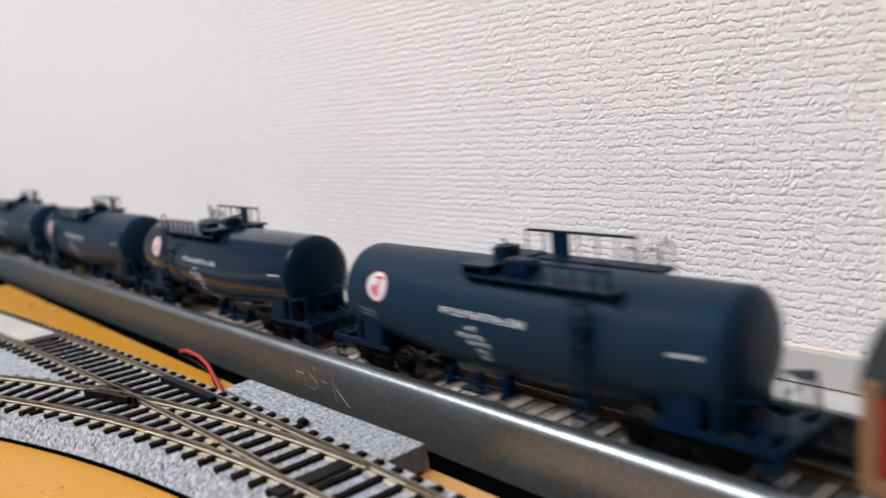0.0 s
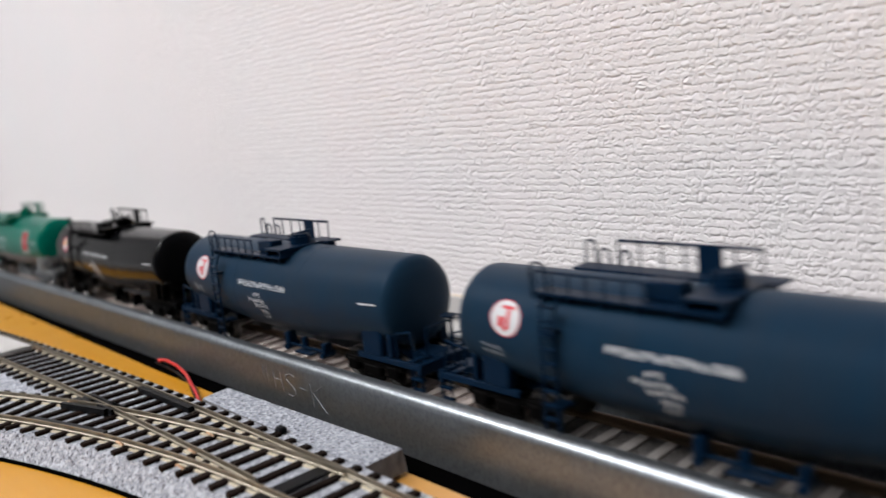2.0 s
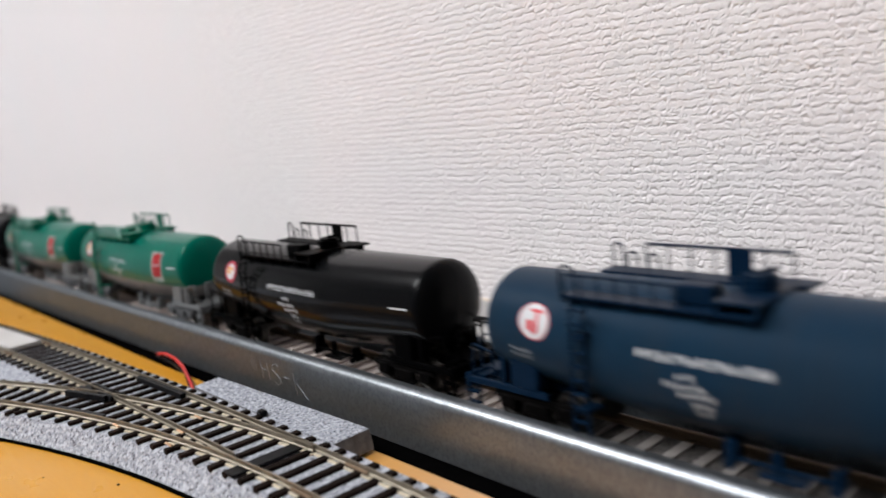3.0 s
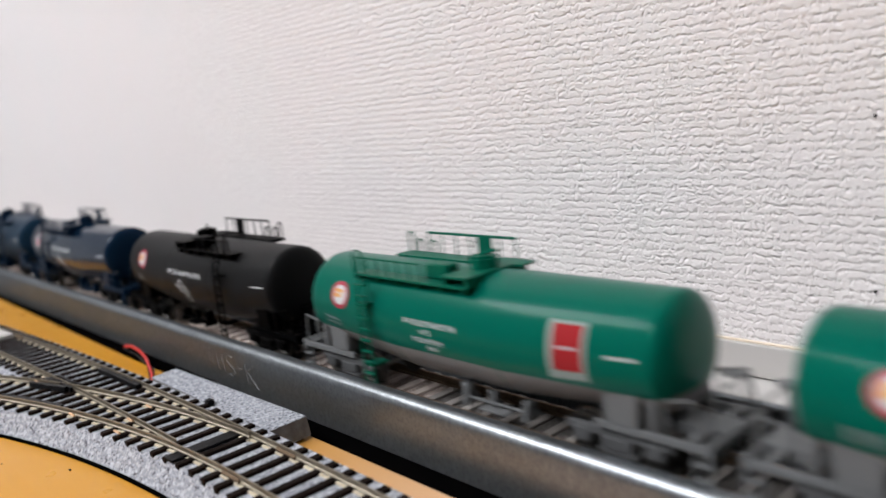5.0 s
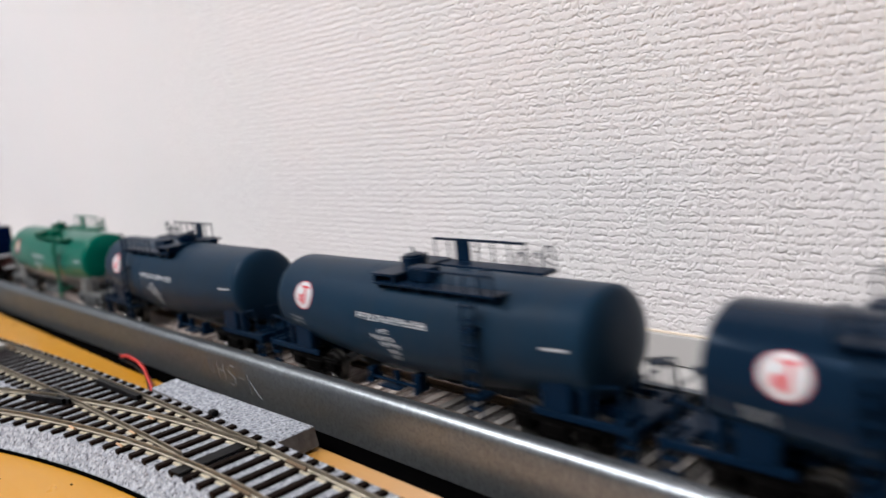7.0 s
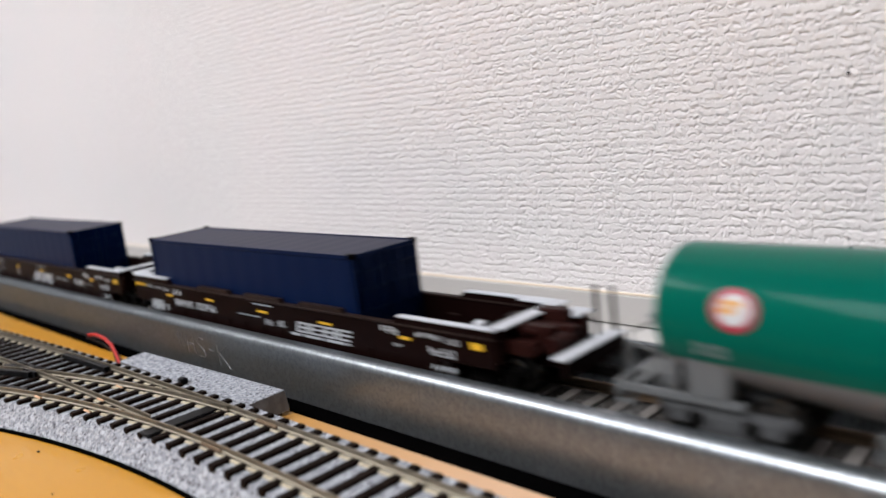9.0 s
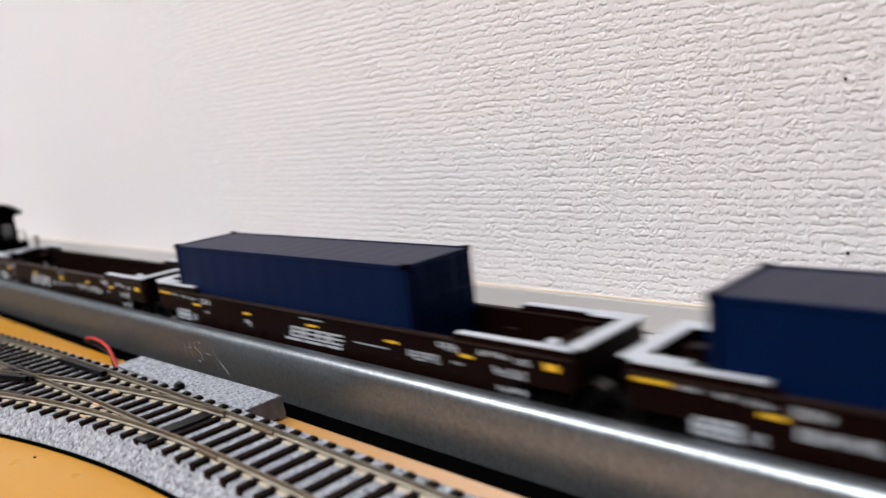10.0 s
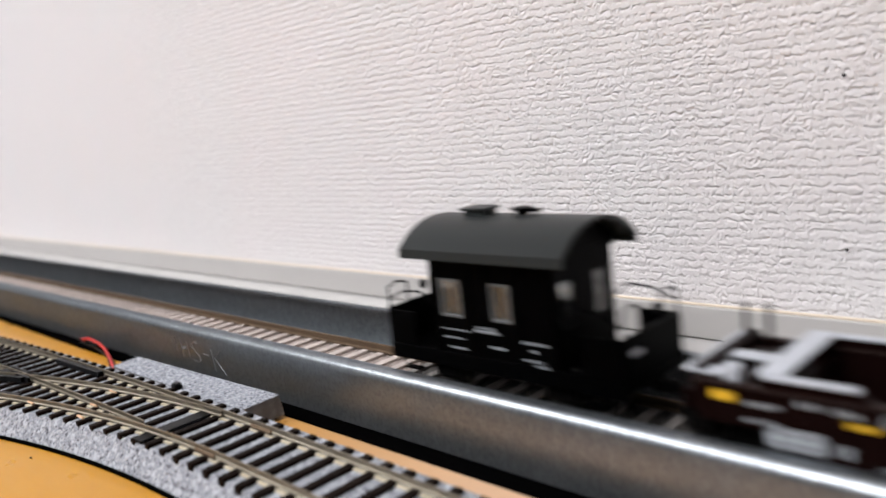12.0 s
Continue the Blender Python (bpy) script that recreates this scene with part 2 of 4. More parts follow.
BOGIE_BLACK = material("black_bogie_plastic", (0.0026, 0.0024, 0.0024), 0.55, spots=[(120, 0.4, (0.007, 0.006, 0.0055), ONE)], spec=0.09)
WHEEL = material("blackened_wheel_metal", (0.15, 0.145, 0.14), 0.32, 1.0, spots=[(90, 0.6, (0.05, 0.047, 0.044), ONE)])
PRINT = material("white_print", (0.56, 0.58, 0.60), 0.5)
DIM_PRINT = material("grey_print", (0.30, 0.33, 0.36), 0.5)
RED = material("red_print", (0.56, 0.03, 0.045), 0.45)
PLATE_RED = material("dull_red_plate", (0.30, 0.022, 0.026), 0.5, spots=[(90, 0.4, (0.30, 0.02, 0.025), ONE)])
PLACARD = material("pale_grey_placard", (0.25, 0.32, 0.30), 0.5, spots=[(60, 0.4, (0.30, 0.35, 0.34), ONE)])
DARK_RED = material("dark_red_print", (0.34, 0.018, 0.045), 0.45)
ORANGE = material("orange_print", (0.62, 0.30, 0.06), 0.5)
YELLOW = material("yellow_print", (0.72, 0.42, 0.02), 0.45)
BROWN = material("dark_brown_paint", (0.0065, 0.0024, 0.0022), 0.45, spots=[(20, 0.4, (0.009, 0.0036, 0.003), (0.4, 1, 1)), (200, 0.3, (0.004, 0.002, 0.0018), ONE)], spec=0.08)
CHORD = material("worn_brown_edge_paint", (0.020, 0.012, 0.0105), 0.5, spots=[(60, 0.5, (0.035, 0.024, 0.021), (0.3, 1, 1))], spec=0.25)
RUST_BROWN = material("reddish_brown_paint", (0.018, 0.0055, 0.0048), 0.5, spots=[(90, 0.5, (0.028, 0.009, 0.007), ONE)], spec=0.15)
WELL_PRINT = material("pale_well_print", (0.42, 0.44, 0.47), 0.5, spots=[(300, 0.5, (0.30, 0.31, 0.33), ONE)])
DECK_GREY = material("pale_grey_deck_paint", (0.52, 0.54, 0.58), 0.5, spots=[(60, 0.5, (0.40, 0.42, 0.46), ONE)])
CONTAINER = material("navy_container_paint", (0.0014, 0.0078, 0.037), 0.44, spots=[(16, 0.4, (0.002, 0.009, 0.038), (0.4, 1, 1)), (160, 0.2, (0.003, 0.010, 0.038), ONE)], spec=0.2, tint=(0.8, 0.87, 1.0))
# roof navy lightened: the sheen of the reflected wall is put into the colour
CONTAINER_ROOF = material("navy_roof_with_sheen", (0.030, 0.031, 0.052), 0.55, spots=[(16, 0.5, (0.038, 0.038, 0.058), (0.4, 1, 1)), (300, 0.3, (0.022, 0.024, 0.045), ONE)], spec=0.4)
ROOF_GREY = material("dark_grey_roof_paint", (0.029, 0.032, 0.032), 0.42, spots=[(60, 0.4, (0.032, 0.034, 0.034), ONE)], spec=0.3)
BOX_RED = material("oxide_red_paint", (0.28, 0.035, 0.025), 0.5, spots=[(60, 0.4, (0.20, 0.028, 0.02), ONE)])
BOX_BROWN = material("tan_wood_paint", (0.24, 0.13, 0.07), 0.6, spots=[(60, 0.4, (0.17, 0.09, 0.05), ONE)])
GLASS = material("window_glass", (0.55, 0.57, 0.57), 0.06, spec=0.3)
GLASS.node_tree.nodes["Principled BSDF"].inputs["Transmission Weight"].default_value = 0.95
LAMP_WHITE = material("lamp_diffuser", (0.97, 0.98, 1.0), 0.5, emit=4.6)


# ---- mesh helpers (centimetres) ----
def box(bm, x0, x1, y0, y1, z0, z1, bevel=0.0):
    made = bmesh.ops.create_cube(bm, size=1.0)["verts"]
    for v in made:
        v.co = Vector(((x0 + x1) / 2 + v.co.x * (x1 - x0), (y0 + y1) / 2 + v.co.y * (y1 - y0), (z0 + z1) / 2 + v.co.z * (z1 - z0)))
    if bevel:
        edges = list({e for v in made for e in v.link_edges})
        bmesh.ops.bevel(bm, geom=edges, offset=bevel, segments=1, affect="EDGES")
    return bm


def rod(bm, a, b, r, n=6):
    a, b = Vector(a), Vector(b)
    way = b - a
    m = Matrix.Translation((a + b) / 2) @ way.to_track_quat("Z", "Y").to_matrix().to_4x4()
    bmesh.ops.create_cone(bm, cap_ends=True, segments=n, radius1=r, radius2=r, depth=way.length, matrix=m)
    return bm


def line(bm, points, r, n=6):
    for a, b in zip(points, points[1:]):
        rod(bm, a, b, r, n)
    return bm


def revolve_x(bm, profile, y, z, n=48, a0=0.0, a1=2 * math.pi):
    """Turns (x, r) points about the axis through (y, z); angle 0 is up, pi/2 towards -y."""
    full = abs(a1 - a0 - 2 * math.pi) < 1e-6
    steps = n if full else n + 1
    rings = []
    for x, r in profile:
        if r < 1e-6:
            rings.append([bm.verts.new((x, y, z))])
            continue
        rings.append([bm.verts.new((x, y - r * math.sin(a0 + (a1 - a0) * i / n), z + r * math.cos(a0 + (a1 - a0) * i / n))) for i in range(steps)])
    for p, q in zip(rings, rings[1:]):
        for i in range(n):
            j = (i + 1) % steps
            face = [p[i % len(p)], p[j % len(p)], q[j % len(q)], q[i % len(q)]]
            face = list(dict.fromkeys(face))
            if len(face) > 2:
                bm.faces.new(face)
    bmesh.ops.recalc_face_normals(bm, faces=bm.faces)
    return bm


def prism_x(bm, profile, x0, x1):
    """A closed (y, z) outline drawn out along x."""
    a = [bm.verts.new((x0, y, z)) for y, z in profile]
    b = [bm.verts.new((x1, y, z)) for y, z in profile]
    n = len(profile)
    for i in range(n):
        bm.faces.new((a[i], a[(i + 1) % n], b[(i + 1) % n], b[i]))
    bm.faces.new(a[::-1])
    bm.faces.new(b)
    bmesh.ops.recalc_face_normals(bm, faces=bm.faces)
    return bm


def prism_y(profile, y0, y1):
    """A closed (x, z) outline drawn out along y."""
    bm = B()
    a = [bm.verts.new((x, y0, z)) for x, z in profile]
    b = [bm.verts.new((x, y1, z)) for x, z in profile]
    n = len(profile)
    for i in range(n):
        bm.faces.new((a[i], a[(i + 1) % n], b[(i + 1) % n], b[i]))
    bm.faces.new(a[::-1])
    bm.faces.new(b)
    bmesh.ops.recalc_face_normals(bm, faces=bm.faces)
    return bm


def finish(name, bm, mat, angle=0.7):
    for f in bm.faces:
        f.smooth = True
    for e in bm.edges:
        if len(e.link_faces) == 2 and e.calc_face_angle(0.0) > angle:
            e.smooth = False
    bmesh.ops.scale(bm, vec=(CM, CM, CM), verts=bm.verts)
    me = bpy.data.meshes.new(name)
    bm.to_mesh(me)
    bm.free()
    me.materials.append(mat)
    return me


def part(name, bm, mat, parent, label=""):
    ob = new(name, finish(name, bm, mat))
    ob.parent = parent
    return tagged(ob, label)


def thing(name, label, category, group="", kind=""):
    return tagged(new(name), label, category, group, kind)


def solid(name, bm, mat, label, category="", kind=""):
    return tagged(new(name, finish(name, bm, mat)), label, category, "", kind)


def piece(name, mesh, parent, m):
    ob = new(name, mesh)
    ob.parent = parent
    ob.matrix_basis = m
    return ob


def at_cm(x, y, z, turn=0.0):
    return pose(x * CM, y * CM, z * CM, 0, 0, turn)


def B():
    return bmesh.new()


# ---- the room ----
solid("wall_north", box(B(), -320, 330, 8.71, 18, 1.9, 155), WALLPAPER, "off-white woven vinyl wallpaper wall", "wall", "structure")
solid("wall_north_base", box(B(), -320, 330, 12, 18, -75, 1.9), PLASTER, "plain off-white wall base below the ledge", "wall", "structure")
# unseen sides added to shape light: dark south, east and floor, pale west
solid("wall_south", box(B(), -320, 330, -210, -200, -75, 155), DIM_ROOM, "unseen grey room wall, kept dark to deepen the shade", "wall", "structure")
solid("wall_west", box(B(), -330, -320, -200, 18, -75, 155), PLASTER, "unseen off-white room wall, kept pale for bounce and reflections", "wall", "structure")
solid("wall_east", box(B(), 330, 340, -200, 18, -75, 155), DIM_ROOM, "unseen grey room wall, kept dark to deepen the shade", "wall", "structure")
solid("ceiling", box(B(), -330, 340, -210, 18, 155, 160), PLASTER, "plain white ceiling", "ceiling", "structure")
solid("floor", box(B(), -330, 340, -210, 18, -80, -75), DIM_ROOM, "unseen dark grey room floor, kept dark to deepen the shade", "floor", "structure")
solid("baseboard", box(B(), -320, 330, 8.55, 12, 0.86, 1.9, 0.04), SKIRTING, "grey vinyl skirting under the wallpaper", "skirting", "structure")
solid("trim", box(B(), -320, 330, 8.66, 9.2, 1.88, 1.98, 0.03), SEALANT, "cream sealant line where wallpaper meets skirting", "trim", "structure")
solid("wall_ledge", box(B(), -320, 330, 5.45, 9.0, 0.2, 0.80, 0.03), LEDGE, "white painted ledge along the wall", "ledge", "structure")
# added near-black sheet: the deep shade of the gap is in its colour
solid("underlay", box(B(), -320, 330, -1.6, 12, -2.2, -0.35), DARK_BASE, "near-black sheet standing in for the shade in the gap below the channel", "underlay", "structure")
for hx, hz in ((13.62, 8.60), (13.58, 3.90)):
    bm = rod(B(), (hx, 8.66, hz), (hx, 8.75, hz), 0.042, 10)
    solid("pin_hole", bm, HOLE, "small dark pin hole in the wallpaper", "hole", "structure")

# unseen fixtures to match the two lamps; the second is an added one
for lx, ly, half in ((-125, -98, 35), (-16, -145, 50)):
    lamp_thing = thing("ceiling_light", "white square ceiling light out of view, assumed for the lighting", "ceiling light", "ceiling lights")
    part("frame", box(B(), lx - half - 3, lx + half + 3, ly - half - 3, ly + half + 3, 153.4, 155, 0.4), LEDGE, lamp_thing)
    part("diffuser", box(B(), lx - half, lx + half, ly - half, ly + half, 152.6, 153.4, 0.3), LAMP_WHITE, lamp_thing, "glowing white diffuser")

# ---- table board ----
bm = B()
top = [(45, -1.08), (-16, -1.08), (-46, -0.75), (-47, -19), (45, -19)]
a = [bm.verts.new((x, y, 0)) for x, y in top]
b = [bm.verts.new((x, y, -1.8)) for x, y in top]
for i in range(5):
    bm.faces.new((a[i], b[i], b[(i + 1) % 5], a[(i + 1) % 5]))
bm.faces.new(a)
bm.faces.new(b[::-1])
bmesh.ops.recalc_face_normals(bm, faces=bm.faces)
bmesh.ops.bevel(bm, geom=list(bm.edges), offset=0.05, segments=2, affect="EDGES")
solid("layout_board", bm, VARNISH, "orange varnished plywood layout board", "board")
table = thing("table", "plain dark grey table under the layout board", "table")
part("tabletop", box(B(), -60, 60, -45, -1.7, -4.6, -2.25, 0.2), DIM_ROOM, table)
for x in (-56, 54):
    for y in (-43, -6):
        part("leg", box(B(), x, x + 4, y, y + 4, -75, -4.6, 0.2), RAW_WOOD, table)

# ---- steel channel and its track ----
def flange(sign, y):
    """Outline of one flange with a rounded, inward lip. sign +1: the lip points to +y."""
    t, r, crown = 0.09, 0.29, 1.66
    pts = [(y, -0.28)]
    for i in range(13):
        f = math.pi / 2 * i / 12
        pts.append((y + sign * r * (1 - math.cos(f)), crown - r + r * math.sin(f)))
    pts.append((y + sign * 0.47, crown - 0.005))
    pts.append((y + sign * 0.47, crown - 0.005 - t))
    for i in range(13):
        f = math.pi / 2 * (12 - i) / 12
        pts.append((y + sign * (t + (r - t) * (1 - math.cos(f))), crown - r + (r - t) * math.sin(f)))
    pts.append((y + sign * t, -0.28))
    return pts


channel = thing("steel_channel", "galvanised light-gauge steel channel carrying the train track", "channel")
part("near_flange", prism_x(B(), flange(1, 0.0), -318, 328), STEEL, channel)
part("far_flange", prism_x(B(), flange(-1, 5.42), -318, 328), STEEL, channel)
part("web", box(B(), -318, 328, 0.09, 5.33, -0.30, -0.2), STEEL, channel)
mark = B()
for stroke in ([(-9.45, 1.16), (-9.38, 0.62)], [(-9.2, 1.2), (-9.12, 0.58)], [(-8.75, 1.14), (-8.62, 0.40)], [(-8.25, 1.10), (-8.12, 0.42)], [(-8.68, 0.80), (-8.18, 0.78)],
               [(-7.35, 1.08), (-7.55, 1.16), (-7.8, 1.06), (-7.85, 0.90), (-7.6, 0.76), (-7.35, 0.62), (-7.3, 0.44), (-7.5, 0.32), (-7.8, 0.36)],
               [(-7.0, 0.74), (-6.65, 0.72)], [(-6.35, 1.0), (-6.2, 0.18)], [(-5.65, 1.02), (-6.28, 0.66)], [(-6.2, 0.70), (-5.45, 0.12)]):
    line(mark, [(x, -0.004, z) for x, z in stroke], 0.014, 5)
part("scratched_letters", mark, SCRATCH, channel, "scratched letters on the steel")

YT = 2.25


def rail_outline(y, z0, top):
    return [(y - 0.125, z0), (y + 0.125, z0), (y + 0.125, z0 + 0.03), (y + 0.03, z0 + 0.06), (y + 0.03, top - 0.07),
            (y + 0.045, top - 0.05), (y + 0.04, top), (y - 0.04, top), (y - 0.045, top - 0.05), (y - 0.03, top - 0.07), (y - 0.03, z0 + 0.06), (y - 0.125, z0 + 0.03)]


track = thing("channel_track", "weathered model railway track with dusty grey sleepers", "railway track")
part("ballast_bed", box(B(), -318, 2.5, 0.72, 3.78, -0.19, 0.74, 0.02), BALLAST, track, "dusty pale ballast")
part("ballast_bed", box(B(), 2.5, 328, 0.72, 3.78, -0.19, 0.74, 0.02), SHADED_BALLAST, track, "grey ballast, darkened to stand for the train's shade")
for side in (-0.86, 0.86):
    part("rail", prism_x(B(), rail_outline(YT + side, 0.84, 1.1), -318, 328), OLD_RAIL, track)

# ---- foreground track on grey foam ----
def yc(x):
    return -4.13 - 0.00147 * (x - 1.0) ** 2


def yb(x):
    return yc(x) - (0.0094 * (3.0 - x) ** 2 if x < 3 else 0.0)


def side_of(f, x, off):
    slope = (f(x + 0.05) - f(x - 0.05)) / 0.1
    n = math.hypot(1, slope)
    return Vector((x - off * slope / n, f(x) + off / n, 0))


def sweep(bm, f, off, x0, x1, outline, step=0.6):
    """Sweeps a (side, z) outline along a line that runs off cm to the side of f."""
    n = max(2, int(abs(x1 - x0) / step))
    rings = []
    for i in range(n + 1):
        x = x0 + (x1 - x0) * i / n
        rings.append([bm.verts.new(side_of(f, x, off + s) + Vector((0, 0, z))) for s, z in outline])
    k = len(outline)
    for p, q in zip(rings, rings[1:]):
        for i in range(k):
            bm.faces.new((p[i], p[(i + 1) % k], q[(i + 1) % k], q[i]))
    bm.faces.new(rings[0][::-1])
    bm.faces.new(rings[-1])
    bmesh.ops.recalc_face_normals(bm, faces=bm.faces)
    return bm


RAIL_OUT = [(-0.045, 0.86), (0.045, 0.86), (0.045, 0.90), (0.014, 0.92), (0.014, 1.015), (0.024, 1.03), (0.020, 1.06),
            (-0.020, 1.06), (-0.024, 1.03), (-0.014, 1.015), (-0.014, 0.92), (-0.045, 0.90)]
bed = thing("foam_roadbed", "grey speckled foam roadbed under the front track", "roadbed")
bm = B()
n = 90
ring = []
for i in range(n + 1):
    x = 30 - (30 + 46) * i / n
    front = side_of(yb, x, -1.86) if x > -17 else Vector((x, yb(-17) - 1.86 - 0.55 * (-17 - x), 0))
    back = yc(x) + 1.52
    ring.append((Vector((x, back, 0)), front))
vs = []
for back, front in ring:
    vs.append([bm.verts.new(back + Vector((0, 0.12, 0))), bm.verts.new(back + Vector((0, 0, 0.765))), bm.verts.new(front + Vector((0, 0.50, 0.755))), bm.verts.new(front + Vector((0, 0, 0.05)))])
for p, q in zip(vs, vs[1:]):
    for i in range(3):
        bm.faces.new((p[i], p[i + 1], q[i + 1], q[i]))
bm.faces.new(vs[0])
bm.faces.new(vs[-1][::-1])
bmesh.ops.recalc_face_normals(bm, faces=bm.faces)
part("foam_bed", bm, FOAM, bed)
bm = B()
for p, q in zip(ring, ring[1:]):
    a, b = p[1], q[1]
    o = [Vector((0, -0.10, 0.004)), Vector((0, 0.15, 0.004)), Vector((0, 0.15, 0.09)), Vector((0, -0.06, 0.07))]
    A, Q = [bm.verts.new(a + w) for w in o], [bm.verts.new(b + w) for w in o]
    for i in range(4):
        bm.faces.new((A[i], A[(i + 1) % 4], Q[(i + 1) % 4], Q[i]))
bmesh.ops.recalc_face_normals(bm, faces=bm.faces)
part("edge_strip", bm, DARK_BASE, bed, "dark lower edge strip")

block = thing("foam_block", "loose grey speckled foam block beside the steel channel", "foam block")
bm = B()
top = [(-9.35, -1.50), (-0.02, -1.22), (-0.02, -2.60), (-9.2, -2.60)]
a = [bm.verts.new((x, y, 0.775)) for x, y in top]
b = [bm.verts.new((x + dx, y + dy, 0.10)) for (x, y), dx, dy in zip(top, (-0.05, 0.1, 0.1, -0.05), (0.05, 0.03, 0, 0))]
for i in range(4):
    bm.faces.new((a[i], b[i], b[(i + 1) % 4], a[(i + 1) % 4]))
bm.faces.new(a)
bm.faces.new(b[::-1])
bmesh.ops.recalc_face_normals(bm, faces=bm.faces)
bmesh.ops.bevel(bm, geom=list(bm.edges), offset=0.03, segments=1, affect="EDGES")
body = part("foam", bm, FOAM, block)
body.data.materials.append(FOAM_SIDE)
# steep faces take the darker side colour
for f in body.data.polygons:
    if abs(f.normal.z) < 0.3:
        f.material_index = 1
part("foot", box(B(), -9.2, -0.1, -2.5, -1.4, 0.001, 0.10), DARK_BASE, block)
solid("black_clip", box(B(), -4.15, -3.80, -2.78, -2.52, 0.762, 0.98, 0.05), BLACK_PLASTIC, "small black plastic clip on the foam block", "clip")

turnout = thing("turnout_track", "model railway turnout with nickel silver rails and dark sleepers", "railway track")
part("stock_rail", sweep(B(), yc, 0.86, -46, 30, RAIL_OUT), RAIL, turnout)
part("stock_rail", sweep(B(), yb, -0.86, -17.5, 30, RAIL_OUT), RAIL, turnout)
part("straight_closure_rail", sweep(B(), yc, -0.86, -46, -1.4, RAIL_OUT), RAIL, turnout)
part("curved_closure_rail", sweep(B(), yb, 0.86, -17.5, 0.2, RAIL_OUT), RAIL, turnout)
# separate cream strip that carries the glint along the rail foot
FOOT = [(-0.11, 0.76), (-0.02, 0.76), (-0.02, 0.82), (-0.11, 0.82)]
for line_of, side, x0, x1 in ((yc, 0.86, -46, 30), (yb, -0.86, -17.5, 30), (yc, -0.86, -46, -12.7), (yc, -0.86, -10.0, -1.4), (yb, 0.86, -17.5, -12.7), (yb, 0.86, -10.0, 0.2)):
    part("rail_foot", sweep(B(), line_of, side, x0, x1, FOOT), RAIL_FOOT, turnout, "rail foot, painted bright cream for its glint")
part("check_rail", sweep(B(), yc, 0.70, -11.8, -8.0, [(-0.11, 0.84), (0.11, 0.84), (0.10, 1.02), (-0.10, 1.02)]), BLACK_PLASTIC, turnout, "black plastic check rail")
part("check_rail", sweep(B(), yb, -0.70, -12.4, -8.6, [(-0.11, 0.84), (0.11, 0.84), (0.10, 1.02), (-0.10, 1.02)]), BLACK_PLASTIC, turnout, "black plastic check rail")
frog = B()
for off, x0, x1 in ((-0.70, -12.6, -10.2), (-1.0, -12.6, -10.2)):
    sweep(frog, yc, off, x0, x1, [(-0.06, 0.84), (0.06, 0.84), (0.05, 1.05), (-0.05, 1.05)])
box(frog, -12.0, -10.6, yc(-11.3) - 1.05, yc(-11.3) - 0.65, 0.84, 1.0, 0.03)
for off, x0, x1 in ((0.58, -12.5, -10.3), (1.02, -12.4, -9.9)):
    sweep(frog, yb, off, x0, x1, [(-0.09, 0.84), (0.09, 0.84), (0.08, 1.05), (-0.08, 1.05)])
part("frog", frog, BLACK_PLASTIC, turnout, "black plastic frog")
throw = box(B(), -0.9, -0.35, yc(-0.6) - 1.5, yc(-0.6) + 0.78, 0.80, 0.88, 0.02)
part("throw_bar", throw, BLACK_PLASTIC, turnout, "black throw bar")
for x, off in ((-5.6, 0.02), (-4.9, -0.92), (-4.2, -1.62), (-7.4, -1.95), (-12.8, -1.42)):
    c = B()
    for k in range(3):
        rod(c, (x + 0.16 * k, yc(x) + off, 0.92), (x + 0.16 * k + 0.12, yc(x) + off - 0.1, 1.0), 0.04, 6)
    part("contact_spring", c, BRASS, turnout, "small copper contact clips")
for x in (-22.2, 2.2):
    for side in (-0.86, 0.86):
        part("rail_joiner", sweep(B(), yc, side, x - 0.5, x + 0.5, [(-0.09, 0.85), (0.09, 0.85), (0.09, 0.91), (0.035, 0.96), (-0.035, 0.96), (-0.09, 0.91)]), OLD_RAIL, turnout)
plate = thing("white_infill_plate", "white plastic plate lying between the rails", "plate")
part("plate", sweep(B(), yc, 0.0, -46, -22.6, [(-0.7, 0.86), (0.7, 0.86), (0.7, 1.06), (-0.7, 1.06)], 3.0), WHITE_PLATE, plate)

# red wire
curve_pts = [(-17.6, -0.55, 0.05), (-17.0, -0.80, 0.28), (-16.2, -0.80, 0.42), (-15.0, -0.86, 0.40), (-13.8, -1.05, 0.28), (-12.6, -1.4, 0.16), (-11.5, -1.75, 0.10), (-10.6, -2.1, 0.09)]
wb = B()
line(wb, curve_pts, 0.072, 8)
for p in curve_pts:
    bmesh.ops.create_icosphere(wb, subdivisions=1, radius=0.074, matrix=Matrix.Translation(p))
solid("red_wire", wb, WIRE, "red insulated feeder wire on the board", "wire")
wb = line(B(), [(-17.6, -0.7, 0.06), (-15, -1.0, 0.2), (-13.2, -1.25, 0.15), (-11.2, -1.95, 0.08)], 0.05, 6)
solid("black_wire", wb, BLACK_PLASTIC, "thin black feeder wire beside the red one", "wire")

for x, y, s in ((-4.7, -7.25, 0.05), (-1.1, -8.1, 0.035), (7.2, -1.75, 0.03), (-7.4, -8.6, 0.03)):
    solid("crumb", box(B(), x - s, x + s, y - s * 0.7, y + s * 0.7, 0.0, s * 0.8, s * 0.3), BLACK_PLASTIC, "tiny dark crumb on the varnished board", "crumb")


# ---- rolling stock ----
PITCH = 17.05
TANK_R, TANK_Z, HALF = 1.70, 3.63, 7.15


